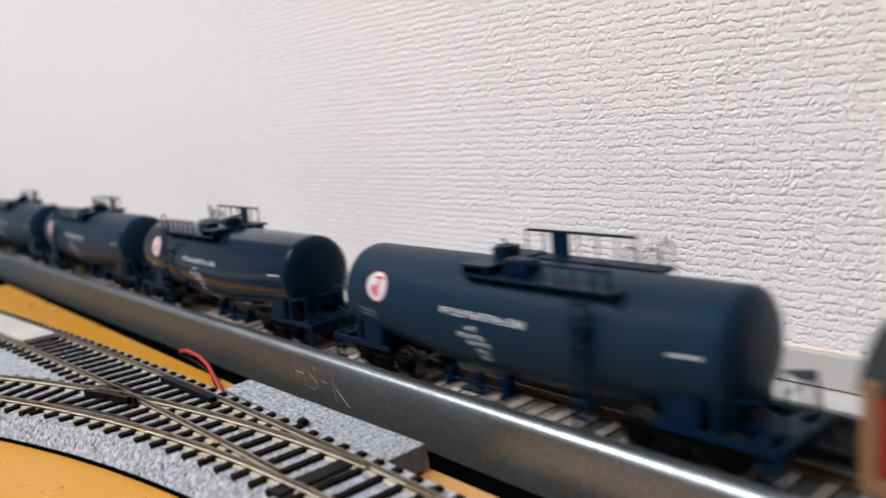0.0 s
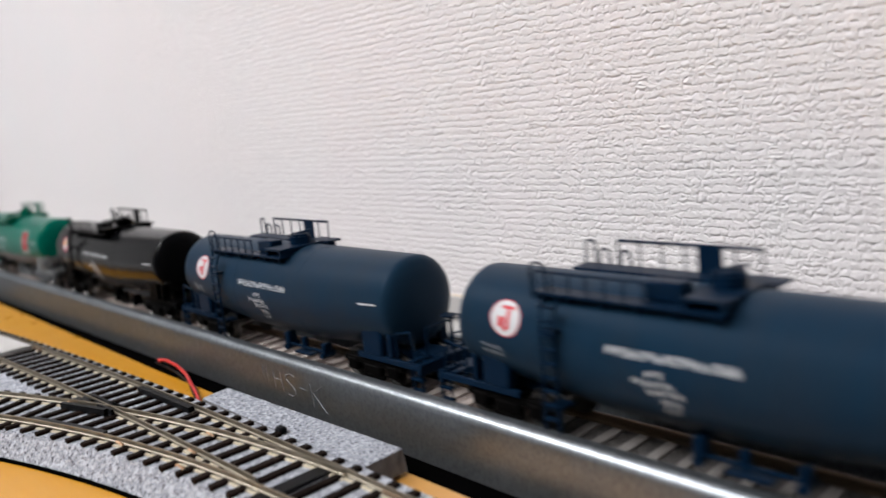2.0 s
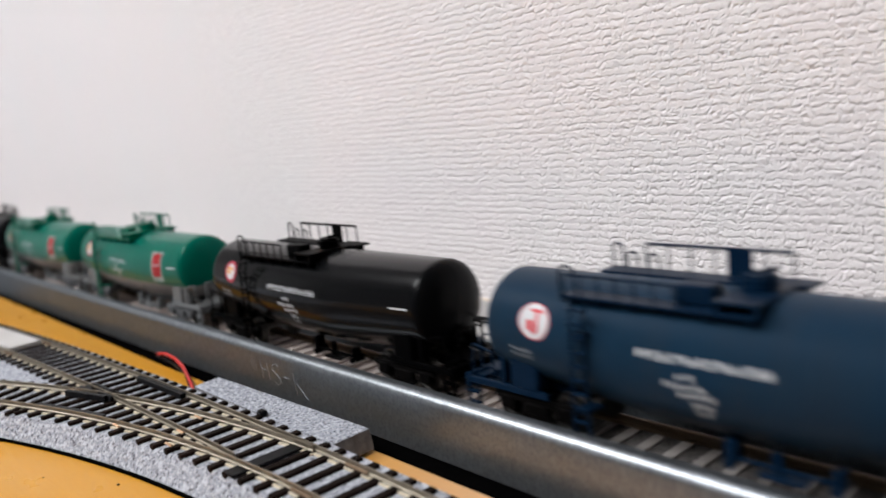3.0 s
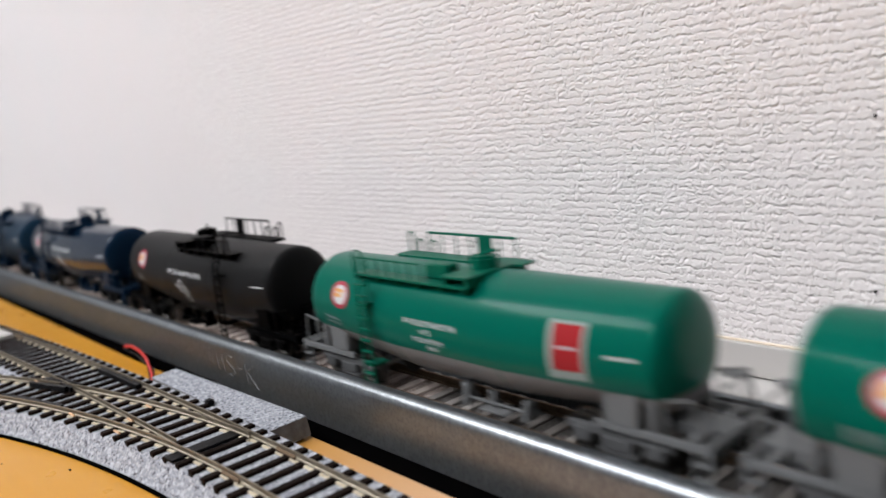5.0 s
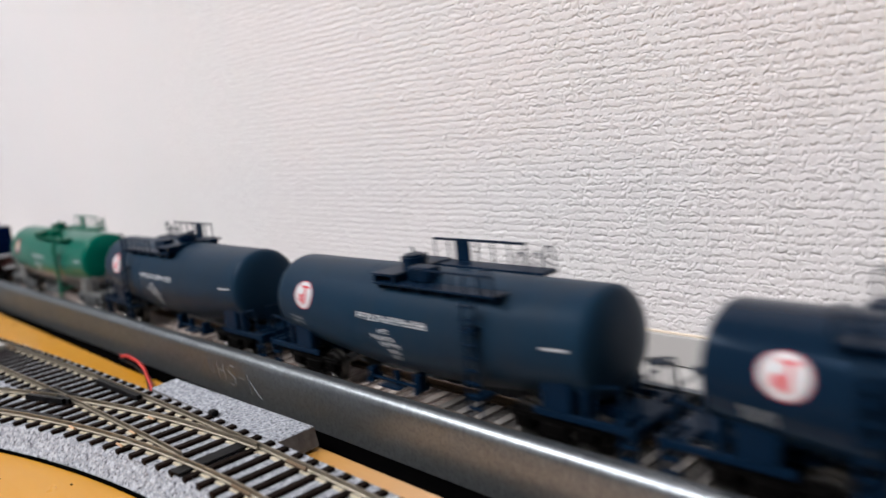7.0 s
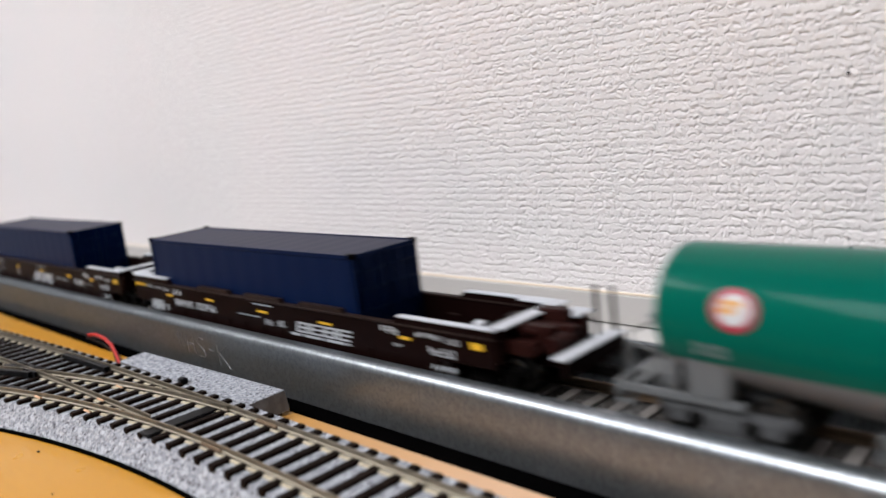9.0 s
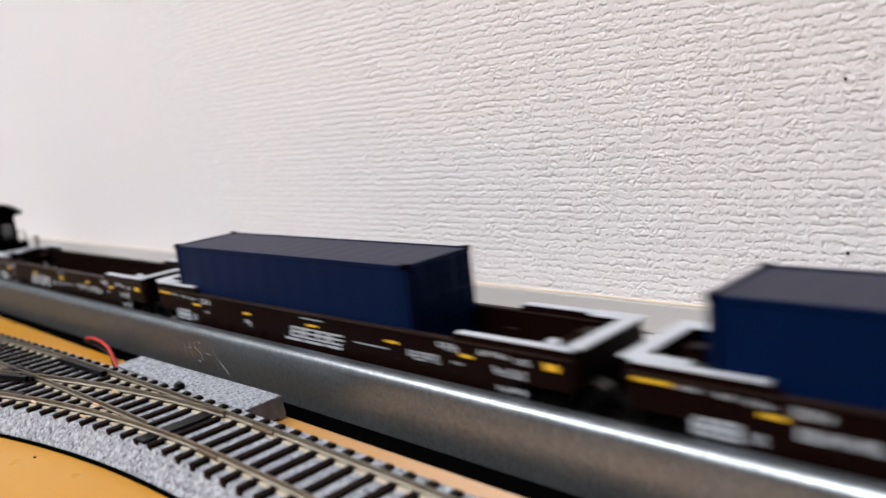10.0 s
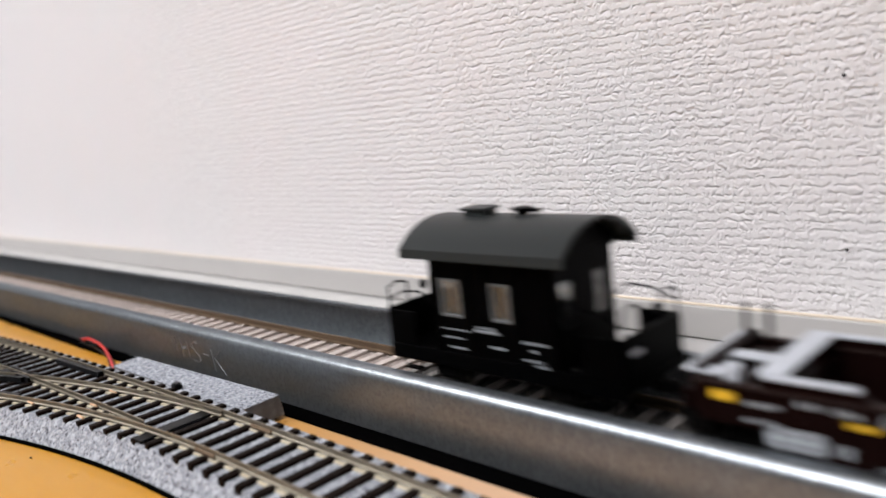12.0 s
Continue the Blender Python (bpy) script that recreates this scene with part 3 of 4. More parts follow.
def taper(x, y, z):
    """The end sections narrow towards the ends, their top line staying level."""
    t = max(0.0, min(1.0, (abs(x) - 2.15) / 4.6))
    k = 1.0 - 0.125 * t
    top = TANK_Z + TANK_R
    return (x, y * k, top - (top - z) * k)


def tapered(bm):
    for v in bm.verts:
        v.co = taper(*v.co)
    bmesh.ops.recalc_face_normals(bm, faces=bm.faces)
    return bm


def patch(bm, x0, x1, z0, z1, lift=0.008, n=5, m=1):
    """A thin print that follows the tank's near side between two heights."""
    r = TANK_R + lift
    a0, a1 = [math.asin(max(-0.999, min(0.999, (z - TANK_Z) / TANK_R))) for z in (z0, z1)]
    grid = [[bm.verts.new(taper(x0 + (x1 - x0) * j / m, -r * math.cos(a0 + (a1 - a0) * i / n), TANK_Z + r * math.sin(a0 + (a1 - a0) * i / n))) for j in range(m + 1)] for i in range(n + 1)]
    for p, q in zip(grid, grid[1:]):
        for j in range(m):
            bm.faces.new((p[j], p[j + 1], q[j + 1], q[j]))
    return bm


def disc(bm, cx, cz, r, lift, n=24, r_in=0.0):
    rr = TANK_R + lift
    ac = math.asin((cz - TANK_Z) / TANK_R)

    def point(rad, f):
        ang = ac + rad * math.sin(f) / rr
        return bm.verts.new(taper(cx + rad * math.cos(f), -rr * math.cos(ang), TANK_Z + rr * math.sin(ang)))

    radii = [r + (r_in - r) * k / 4 for k in range(4)] + ([r_in] if r_in else [])
    rings = [[point(rad, 2 * math.pi * i / n) for i in range(n)] for rad in radii]
    for p, q in zip(rings, rings[1:]):
        for i in range(n):
            bm.faces.new((p[i], p[(i + 1) % n], q[(i + 1) % n], q[i]))
    if not r_in:
        mid = point(0.0, 0.0)
        for i in range(n):
            bm.faces.new((rings[-1][i], rings[-1][(i + 1) % n], mid))
    return bm


def word(bm, x0, x1, z0, z1, letters, seed):
    """Small upright bars: lettering too small to read."""
    rnd = random.Random(seed)
    w, h = (x1 - x0) / letters, z1 - z0
    for i in range(letters):
        if rnd.random() < 0.05:
            continue
        a = x0 + i * w
        for f in rnd.sample((0.05, 0.32, 0.6), 2):
            patch(bm, a + f * w, a + (f + 0.16) * w, z0 + rnd.choice((0.0, 0.3)) * h, z1 - rnd.choice((0.0, 0.25)) * h, 0.010, 2)
        for g in rnd.sample((0.0, 0.4, 0.8), 2):
            patch(bm, a + 0.06 * w, a + 0.80 * w, z0 + g * h, z0 + (g + 0.15) * h, 0.0115, 1)


def wheel_on(owner, x, side, mat):
    b = revolve_x(B(), [(0.72, 0.0), (0.72, 0.60), (0.79, 0.60), (0.80, 0.53), (0.98, 0.52), (0.99, 0.42), (0.93, 0.38), (0.93, 0.16), (1.03, 0.14), (1.03, 0.0)], 0, 0, 24)
    for v in b.verts:
        v.co = Vector((x + v.co.y, side * v.co.x, 1.63 + v.co.z))
    bmesh.ops.recalc_face_normals(b, faces=b.faces)
    part("wheel", b, mat, owner, "blackened metal wheel")


def bogie(owner, x, mat, frame_mat, wheelbase=2.1):
    bog = new("bogie")
    bog.parent = owner
    for side in (-1, 1):
        y = side * 1.08
        b = box(B(), x - 1.55, x + 1.55, y - 0.09, y + 0.09, 1.72, 1.95, 0.04)
        box(b, x - 0.45, x + 0.45, y - 0.13, y + 0.13, 1.42, 1.78, 0.05)
        for w in (-1, 1):
            box(b, x + w * wheelbase / 2 - 0.28, x + w * wheelbase / 2 + 0.28, y - 0.14, y + 0.14, 1.45, 1.88, 0.06)
        box(b, x - 0.55, x + 0.55, y - 0.1, y + 0.1, 1.3, 1.44, 0.03)
        part("side_frame", b, frame_mat, bog)
        for w in (-1, 1):
            part("spring", rod(B(), (x + w * 0.3, y - side * 0.0, 1.2), (x + w * 0.3, y, 1.5), 0.10, 8), frame_mat, bog)
    part("bolster", box(B(), x - 0.3, x + 0.3, -1.0, 1.0, 1.6, 1.95, 0.04), frame_mat, bog)
    for w in (-1, 1):
        cx = x + w * wheelbase / 2
        part("axle", rod(B(), (cx, -0.95, 1.63), (cx, 0.95, 1.63), 0.10, 10), mat, bog)
        for side in (-1, 1):
            wheel_on(bog, cx, side, mat)


def tank_car(label, tank_mat, part_mat, bogie_mat, mirror, lower_mat=None, placard=False, badge="white", group="", under_mat=None):
    under_mat = under_mat or part_mat
    car = thing("tank_wagon", label, "tank wagon", group)
    prof = [(-HALF, 0)]
    for i in range(1, 9):
        f = math.pi / 2 * i / 8
        prof.append((-HALF + 0.42 * (1 - math.cos(f)), TANK_R * math.sin(f) ** 0.62))
    prof += [(-HALF + 0.55, TANK_R), (-2.15, TANK_R), (2.15, TANK_R)]
    prof += [(-x, r) for x, r in prof[::-1][2:]]
    if lower_mat:
        for name, keep_top, paint, note in (("tank", True, tank_mat, ""), ("tank_underside", False, lower_mat, "grey painted lower tank")):
            w = tapered(revolve_x(B(), prof, 0, TANK_Z, 56))
            bmesh.ops.bisect_plane(w, geom=list(w.verts) + list(w.edges) + list(w.faces), plane_co=(0, 0, 3.02), plane_no=(0, 0, 1), clear_inner=keep_top, clear_outer=not keep_top)
            part(name, w, paint, car, note)
    else:
        part("tank", tapered(revolve_x(B(), prof, 0, TANK_Z, 56)), tank_mat, car)
    # weld seams
    for x in (-2.15, 2.15):
        part("seam", revolve_x(B(), [(x - 0.03, TANK_R - 0.02), (x - 0.01, TANK_R + 0.006), (x + 0.01, TANK_R + 0.006), (x + 0.03, TANK_R - 0.02)], 0, TANK_Z, 48), tank_mat, car)

    def sx(b):
        bmesh.ops.translate(b, vec=(0.33, 0, 0), verts=b.verts)
        if mirror:
            for v in b.verts:
                v.co.x = -v.co.x
            bmesh.ops.reverse_faces(b, faces=b.faces)
        return b

    # shoulder walkway, stepping up to the hatch platform
    w = box(B(), -4.5, 0.7, -1.42, -0.55, 5.02, 5.10, 0.015)
    for i in range(6):
        x = -4.4 + i * 0.98
        box(w, x, x + 0.07, -1.36, -0.75, 4.88, 5.02)
    part("walkway", sx(w), part_mat, car)
    w = box(B(), -0.3, 0.75, -1.40, 1.15, 5.30, 5.38, 0.015)
    for x in (-0.28, 0.63):
        box(w, x, x + 0.1, -1.38, 1.1, 5.08, 5.30)
    box(w, 0.75, 1.05, 0.5, 1.15, 5.30, 5.38, 0.015)
    part("hatch_platform", sx(w), part_mat, car)
    w = rod(B(), (0.75, -0.1, 5.2), (0.75, -0.1, 5.66), 0.50, 24)
    rod(w, (0.75, -0.1, 5.66), (0.75, -0.1, 5.74), 0.40, 24)
    rod(w, (0.35, -0.35, 5.7), (1.2, 0.2, 5.86), 0.05, 6)
    for i in range(6):
        f = i * math.pi / 3
        rod(w, (0.75 + 0.5 * math.cos(f), -0.1 + 0.5 * math.sin(f), 5.5), (0.75 + 0.5 * math.cos(f), -0.1 + 0.5 * math.sin(f), 5.72), 0.05, 6)
    bmesh.ops.translate(w, vec=(-0.55, 0, 0), verts=w.verts)
    bmesh.ops.scale(w, vec=(0.8, 0.8, 1), verts=w.verts)
    part("hatch", sx(w), part_mat, car)
    w = box(B(), -1.45, -0.5, -1.0, -0.45, 5.1, 5.56, 0.05)
    part("valve_box", sx(w), part_mat, car)
    # near handrail
    w = B()
    for i in range(7):
        x = -4.35 + i * 0.52
        rod(w, (x, -1.38, 5.06), (x, -1.38, 5.62), 0.028, 5)
    rod(w, (-4.35, -1.38, 5.62), (-1.2, -1.38, 5.62), 0.032, 6)
    line(w, [(-4.45, -1.42, 4.9), (-4.45, -1.45, 5.72), (-4.36, -1.43, 5.84), (-4.2, -1.4, 5.86), (-4.06, -1.38, 5.78), (-4.0, -1.38, 5.1)], 0.032, 6)
    part("handrail", sx(w), part_mat, car)
    # far handrail, with its plate and two loops at the ladder end
    w = box(B(), -4.6, 0.25, 0.45, 1.12, 5.21, 5.33, 0.015)
    part("far_walkway", sx(w), part_mat, car)
    w = B()
    for i in range(7):
        x = -3.5 + i * 0.65
        rod(w, (x, 1.05, 5.3), (x, 1.05, 6.0), 0.028, 5)
    rod(w, (-3.5, 1.05, 6.0), (0.42, 1.05, 6.0), 0.045, 6)
    for x, top in ((-4.55, 5.98), (-4.1, 5.76), (-3.45, 5.74)):
        line(w, [(x, 1.05, 5.3), (x, 1.05, top - 0.14), (x + 0.06, 1.05, top - 0.03), (x + 0.16, 1.05, top), (x + 0.27, 1.05, top - 0.04), (x + 0.32, 1.05, top - 0.14), (x + 0.32, 1.05, 5.3)], 0.033, 6)
    part("handrail", sx(w), part_mat, car)
    part("rail_plate", sx(box(B(), -1.22, -0.58, 1.02, 1.08, 5.2, 6.0, 0.01)), part_mat, car)
    # ladder
    w = B()
    for x in (-3.95, -3.5):
        line(w, [(x, -1.62, 5.06), (x, -1.80, 4.5), (x, -1.84, 1.5)], 0.04, 6)
    for i in range(10):
        z = 1.6 + i * 0.36
        box(w, -3.95, -3.5, -1.90 + 0.04 * max(0, z - 4.4), -1.78 + 0.04 * max(0, z - 4.4), z, z + 0.05)
    for z in (2.2, 4.2):
        box(w, -3.95, -3.5, -1.82, -1.2, z, z + 0.07)
    part("ladder", sx(w), part_mat, car)
    # underframe at both ends
    for e in (-1, 1):
        w = box(B(), min(e * 4.6, e * 8.15), max(e * 4.6, e * 8.15), -0.45, 0.45, 1.95, 2.25, 0.03)
        part("centre_sill", w, under_mat, car)
        for y in (-1.28, 1.16):
            part("side_sill", box(B(), min(e * 5.0, e * 8.15), max(e * 5.0, e * 8.15), y, y + 0.12, 2.0, 2.2, 0.02), under_mat, car)
        part("end_beam", box(B(), e * 8.06 - 0.09, e * 8.06 + 0.09, -1.3, 1.3, 1.85, 2.25, 0.03), under_mat, car)
        part("foot_board", box(B(), e * 7.6 - 0.12, e * 7.6 + 0.12, -1.2, 1.2, 2.2, 2.26, 0.01), under_mat, car)
        for y in (-1.3, 0.85):
            part("saddle", box(B(), e * 5.8 - 0.52, e * 5.8 + 0.52, y, y + 0.45, 2.15, 3.2, 0.08), under_mat, car)
            part("stay", box(B(), e * 6.65 - 0.1, e * 6.65 + 0.1, y + 0.05, y + 0.4, 2.2, 3.0, 0.03), under_mat, car)
        for y in (-1.22, 1.22):
            part("grab_rail", line(B(), [(e * 7.0, y, 2.1), (e * 7.0, y, 3.05), (e * 7.75, y, 3.2), (e * 7.9, y, 2.2)], 0.035, 6), under_mat, car)
            w = line(B(), [(e * 7.7, y, 2.1), (e * 7.7, y, 1.3), (e * 8.1, y, 1.3), (e * 8.1, y, 2.1)], 0.04, 6)
            for z in (1.34, 1.7):
                box(w, min(e * 7.65, e * 8.15), max(e * 7.65, e * 8.15), y - 0.08, y + 0.08, z, z + 0.06)
            part("step", w, under_mat, car)
        part("end_railing", line(B(), [(e * 7.95, -0.75, 2.2), (e * 7.95, -0.75, 3.25), (e * 7.95, 0.75, 3.25), (e * 7.95, 0.75, 2.2)], 0.035, 6), under_mat, car)
        w = rod(B(), (e * 7.85, 0.35, 3.36), (e * 7.85, 0.35, 3.40), 0.25, 16)
        rod(w, (e * 7.85, 0.35, 2.2), (e * 7.85, 0.35, 3.4), 0.03, 6)
        part("brake_wheel", w, under_mat, car)
        part("coupler", box(B(), min(e * 8.0, e * 8.55), max(e * 8.0, e * 8.55), -0.14, 0.14, 1.72, 2.0, 0.03), BOGIE_BLACK, car)
        bogie(car, e * 5.55, WHEEL, bogie_mat)
    # valve gear under the belly
    for x, wide, tall in ((-0.25, 0.15, 0.62), (2.1, 0.10, 0.5)):
        w = box(B(), x - wide, x + wide, -1.0, -0.6, 1.45, 1.45 + tall, 0.05)
        rod(w, (x, -1.05, 1.5), (x, -0.5, 1.5), 0.13, 10)
        part("valve", sx(w), under_mat, car)
    w = box(B(), 0.45, 1.5, -1.15, -0.65, 1.42, 1.5, 0.02)
    box(w, 0.7, 0.9, -0.95, -0.75, 1.5, 2.0, 0.03)
    part("drain_tray", sx(w), under_mat, car)
    part("pipe", sx(rod(B(), (-0.4, -0.9, 1.62), (2.2, -0.9, 1.62), 0.05, 8)), under_mat, car)
    # prints
    w = B()
    if lower_mat:
        word(w, -1.55, 0.75, 3.86, 4.02, 11, 1)
        rows = ((-0.8, -0.35, 3.62, 3, 2), (-1.15, 0.15, 3.36, 8, 3), (-0.6, -0.1, 3.14, 3, 4))
    else:
        word(w, -1.80, 1.55, 3.91, 4.11, 15, 1)
        rows = ((-0.75, -0.25, 3.56, 3, 2), (-1.1, 0.0, 3.33, 7, 3), (-0.75, 0.35, 3.13, 7, 4), (-0.45, 0.1, 2.90, 4, 5), (-0.4, 0.05, 2.68, 3, 8))
    part("lettering", w, PRINT, car)
    w = B()
    for x0, x1, z0, n, sd in rows:
        word(w, x0, x1, z0, z0 + 0.15, n, sd)
    part("lettering", w, PRINT, car)
    w = patch(B(), 5.65, 6.5, 3.77, 3.83)
    part("lettering", w, PRINT, car)
    w = B()
    word(w, -6.0, -5.2, 3.2, 3.32, 5, 6)
    word(w, -6.0, -5.2, 3.0, 3.12, 5, 7)
    part("lettering", w, DIM_PRINT, car)
    bx, bz = -5.07, 4.2
    if badge == "white":
        emblem = part("badge", disc(B(), bx, bz, 0.54, 0.010), PRINT, car, "round white badge with red shapes")
        part("badge_rim", disc(B(), bx, bz, 0.55, 0.014, r_in=0.52), RED, emblem)
        w = patch(B(), bx - 0.24, bx - 0.02, bz - 0.26, bz + 0.02, 0.017, 3)
        patch(w, bx + 0.04, bx + 0.16, bz - 0.30, bz + 0.30, 0.018, 4)
        patch(w, bx - 0.06, bx + 0.04, bz - 0.36, bz - 0.26, 0.018, 2)
        patch(w, bx - 0.16, bx + 0.30, bz + 0.24, bz + 0.32, 0.019, 2)
        part("badge_shape", w, RED, emblem)
    else:
        emblem = part("badge", disc(B(), bx, bz, 0.49, 0.010), PRINT, car, "round white badge with red rim and orange patch")
        part("badge_rim", disc(B(), bx, bz, 0.51, 0.014, r_in=0.36), DARK_RED, emblem)
        w = patch(B(), bx - 0.32, bx + 0.04, bz - 0.10, bz + 0.04, 0.016, 2)
        patch(w, bx - 0.28, bx + 0.18, bz + 0.07, bz + 0.19, 0.016, 2)
        part("badge_shape", w, ORANGE, emblem)
    if placard:
        holder = part("placard", patch(B(), 3.95, 5.12, 3.04, 4.58, 0.02, 8), PLACARD, car, "grey placard holder with a red plate")
        part("red_plate", patch(B(), 4.12, 5.0, 3.30, 4.50, 0.03, 8), PLATE_RED, holder)
        w = B()
        for k in range(5):
            patch(w, 4.25 + 0.13 * k, 4.34 + 0.13 * k, 3.88, 3.95, 0.034, 1)
        part("plate_bar", w, DECK_GREY, holder)
        w = B()
        for k in range(6):
            patch(w, 4.1 + 0.16 * k, 4.20 + 0.16 * k, 3.12, 3.17, 0.024, 1)
        part("lettering", w, DIM_PRINT, holder)
    return car


def well_car(label, marks, raised=(), left_outer=False, right_outer=False):
    """marks: the car's own printed marks; an outer end carries a longer platform beyond its side walls."""
    car = thing("well_wagon", label, "container wagon", "brown container wagons")
    L = 22.1
    for y in (-1.56, 1.44):
        part("side_wall", box(B(), 2.4, L - 2.4, y, y + 0.12, 1.35, 2.80, 0.015), BROWN, car)
        for xe in (0.25, L - 2.4):
            part("end_sill", box(B(), xe, xe + 2.15, y, y + 0.12, 1.95, 2.80, 0.015), BROWN, car)
        part("top_chord", box(B(), 0.2, L - 0.2, y - 0.05, y + 0.17, 2.78, 2.85, 0.012), CHORD, car)
        for x0, x1, top in ((1.6 if left_outer else 0.3, 3.7, 3.05), (L - 4.3, L - 0.2, 3.03)):
            part("end_panel", prism_y([(x0, 2.84), (x1, 2.84), (x1 - (0.25 if x0 < 9 else 0.0), top), (x0 + (0.0 if x0 < 9 else 0.25), top)], y - 0.03, y + 0.15), BROWN, car)
            part("side_cap", box(B(), x0 + (0.0 if x0 < 9 else 0.3), x1 - (0.3 if x0 < 9 else 0.0), y - 0.05, y + 0.2, top + 0.001, top + 0.05, 0.01), DECK_GREY, car, "pale grey walkway strip")
        for x in raised:
            part("raised_panel", prism_y([(x, 2.84), (x + 2.5, 2.84), (x + 2.38, 3.0), (x + 0.12, 3.0)], y - 0.03, y + 0.15), CHORD, car)
        part("bottom_sill", box(B(), 2.5, L - 2.5, y - 0.05, y + 0.17, 1.28, 1.42, 0.01), BROWN, car)
        for i in range(12):
            x = 4.6 + i * 1.2
            part("rib", box(B(), x, x + 0.12, y - 0.03, y, 1.42, 1.9), BROWN, car)
        # lashing eyes low on the inside
        for i in range(5):
            x = 4.4 + i * 3.2
            yi = y + 0.12 if y < 0 else y - 0.03
            part("inner_strip", box(B(), x, x + 0.5, yi, yi + 0.03, 2.2, 2.26), CHORD, car)
    part("well_floor", box(B(), 2.2, L - 2.2, -1.44, 1.44, 1.35, 1.45), BROWN, car)
    for e, outer in ((-1, left_outer), (1, right_outer)):
        def ex(a, b):
            """Two distances inward from this end, as ordered x."""
            return (a, b) if e < 0 else (L - b, L - a)

        w = box(B(), *ex(0.1, 2.0), -1.3, 1.3, 2.35, 2.52, 0.02)
        box(w, *ex(1.85, 2.0), -1.45, 1.45, 1.5, 2.55, 0.02)
        box(w, *ex(0.1, 2.0), -0.4, 0.4, 1.9, 2.4, 0.03)
        box(w, *ex(0.1, 0.25), -1.5, 1.5, 2.1, 2.75, 0.02)
        part("end_frame", w, BROWN, car)
        if outer and e < 0:
            w = box(B(), *ex(-0.12, 0.28), -1.45, 1.45, 2.93, 2.98, 0.01)
            box(w, *ex(0.27, 1.5), -0.32, 0.12, 2.932, 2.982, 0.01)
            box(w, *ex(0.27, 0.7), -1.5, -1.05, 2.934, 2.984, 0.01)
            part("end_deck", w, DECK_GREY, car, "pale grey end walkway")
            part("cross_walk", box(B(), *ex(1.5, 2.05), -1.5, 1.5, 3.104, 3.154, 0.01), DECK_GREY, car, "pale grey cross walkway")
        else:
            part("cross_walk", box(B(), *ex(-0.05, 0.45), -1.5, 1.5, 3.084, 3.134, 0.01), DECK_GREY, car, "pale grey cross walkway")
            w = box(B(), *ex(0.4, 1.5), 1.02, 1.5, 3.086, 3.136, 0.01)
            if e < 0:
                box(w, *ex(0.4, 1.6), -1.5, -1.12, 3.086, 3.136, 0.01)
            part("corner_walk", w, DECK_GREY, car, "pale grey walkway strip")
        part("corner_post", box(B(), *ex(0.75, 1.1), -1.46, -1.12, 2.6, 3.19, 0.07), DECK_GREY, car, "pale worn corner post")
        # brake gear on the end platform
        w = box(B(), *ex(0.1, 0.4), -1.4, 1.4, 2.5, 3.06, 0.02)
        for k in range(3):
            box(w, *ex(0.45 + 0.45 * k, 0.75 + 0.45 * k), -1.05 + 0.2 * (k % 2), -0.5, 2.5, 2.88 - 0.1 * (k % 2), 0.05)
            box(w, *ex(0.5 + 0.4 * k, 0.72 + 0.4 * k), 0.3, 1.0 - 0.2 * (k % 2), 2.5, 2.82 + 0.1 * (k % 2), 0.05)
        a, b = ex(0.3, 1.6)
        rod(w, (a, -0.5, 2.56), (b, 0.6, 2.82), 0.08, 6)
        rod(w, ((a + b) / 2, 0.3, 2.5), ((a + b) / 2, 0.3, 2.95), 0.25, 12)
        part("end_gear", w, BROWN, car)
        if outer:
            reach = -0.2 if e < 0 else -1.9
            w = box(B(), *ex(reach, 0.2), -0.55, 0.55, 1.9, 2.4, 0.03)
            box(w, *ex(reach, reach + 0.15), -1.35, 1.35, 2.0, 2.45, 0.02)
            part("draft_sill", w, BROWN, car)
            if e > 0:
                part("end_deck", box(B(), *ex(reach - 0.02, reach + 0.45), -1.4, 1.4, 2.46, 2.51, 0.01), DECK_GREY, car, "pale grey end walkway")
                part("end_deck", box(B(), *ex(-0.95, -0.3), 0.55, 1.4, 2.96, 3.01, 0.01), DECK_GREY, car, "pale grey end walkway")
                for k, (y0, z1) in enumerate(((-1.2, 2.72), (-0.75, 3.05), (-0.2, 2.95), (0.25, 3.22), (0.7, 3.0))):
                    part("gear_box", box(B(), *ex(-0.35 - 0.26 * (k % 3) - 0.4, 0.55 - 0.3 * (k % 2)), y0, y0 + 0.4, 2.3, z1, 0.06), RUST_BROWN, car, "reddish brown brake gear")
                part("brake_lever", rod(B(), (L + 0.2, -0.9, 2.95), (L + 1.4, -0.3, 2.7), 0.09, 8), RUST_BROWN, car)
                part("brake_pipe", rod(B(), (L + 0.9, -1.25, 2.55), (L + 0.9, 1.2, 2.75), 0.07, 8), RUST_BROWN, car)
                part("brake_cylinder", rod(B(), (L + 1.2, -1.0, 2.65), (L + 1.2, -0.3, 2.65), 0.22, 12), RUST_BROWN, car)
            w = B()
            for shift in (0.0, 0.55):
                a, b = ex(reach + 0.2 + shift, reach + 0.3 + shift) if e > 0 else ex(0.05 + shift, 0.15 + shift)
                box(w, a, b, 1.22, 1.3, 2.3, 3.75)
            part("end_rail", w, BROWN, car)
            coupler_end = reach
        else:
            coupler_end = -0.45
        bogie(car, ex(1.1, 1.1)[0], WHEEL, BOGIE_BLACK, 2.0)
        part("coupler", box(B(), *ex(coupler_end - 0.6, coupler_end + 0.5), -0.14, 0.14, 1.72, 2.0, 0.03), BOGIE_BLACK, car)
    y = -1.56 - 0.008

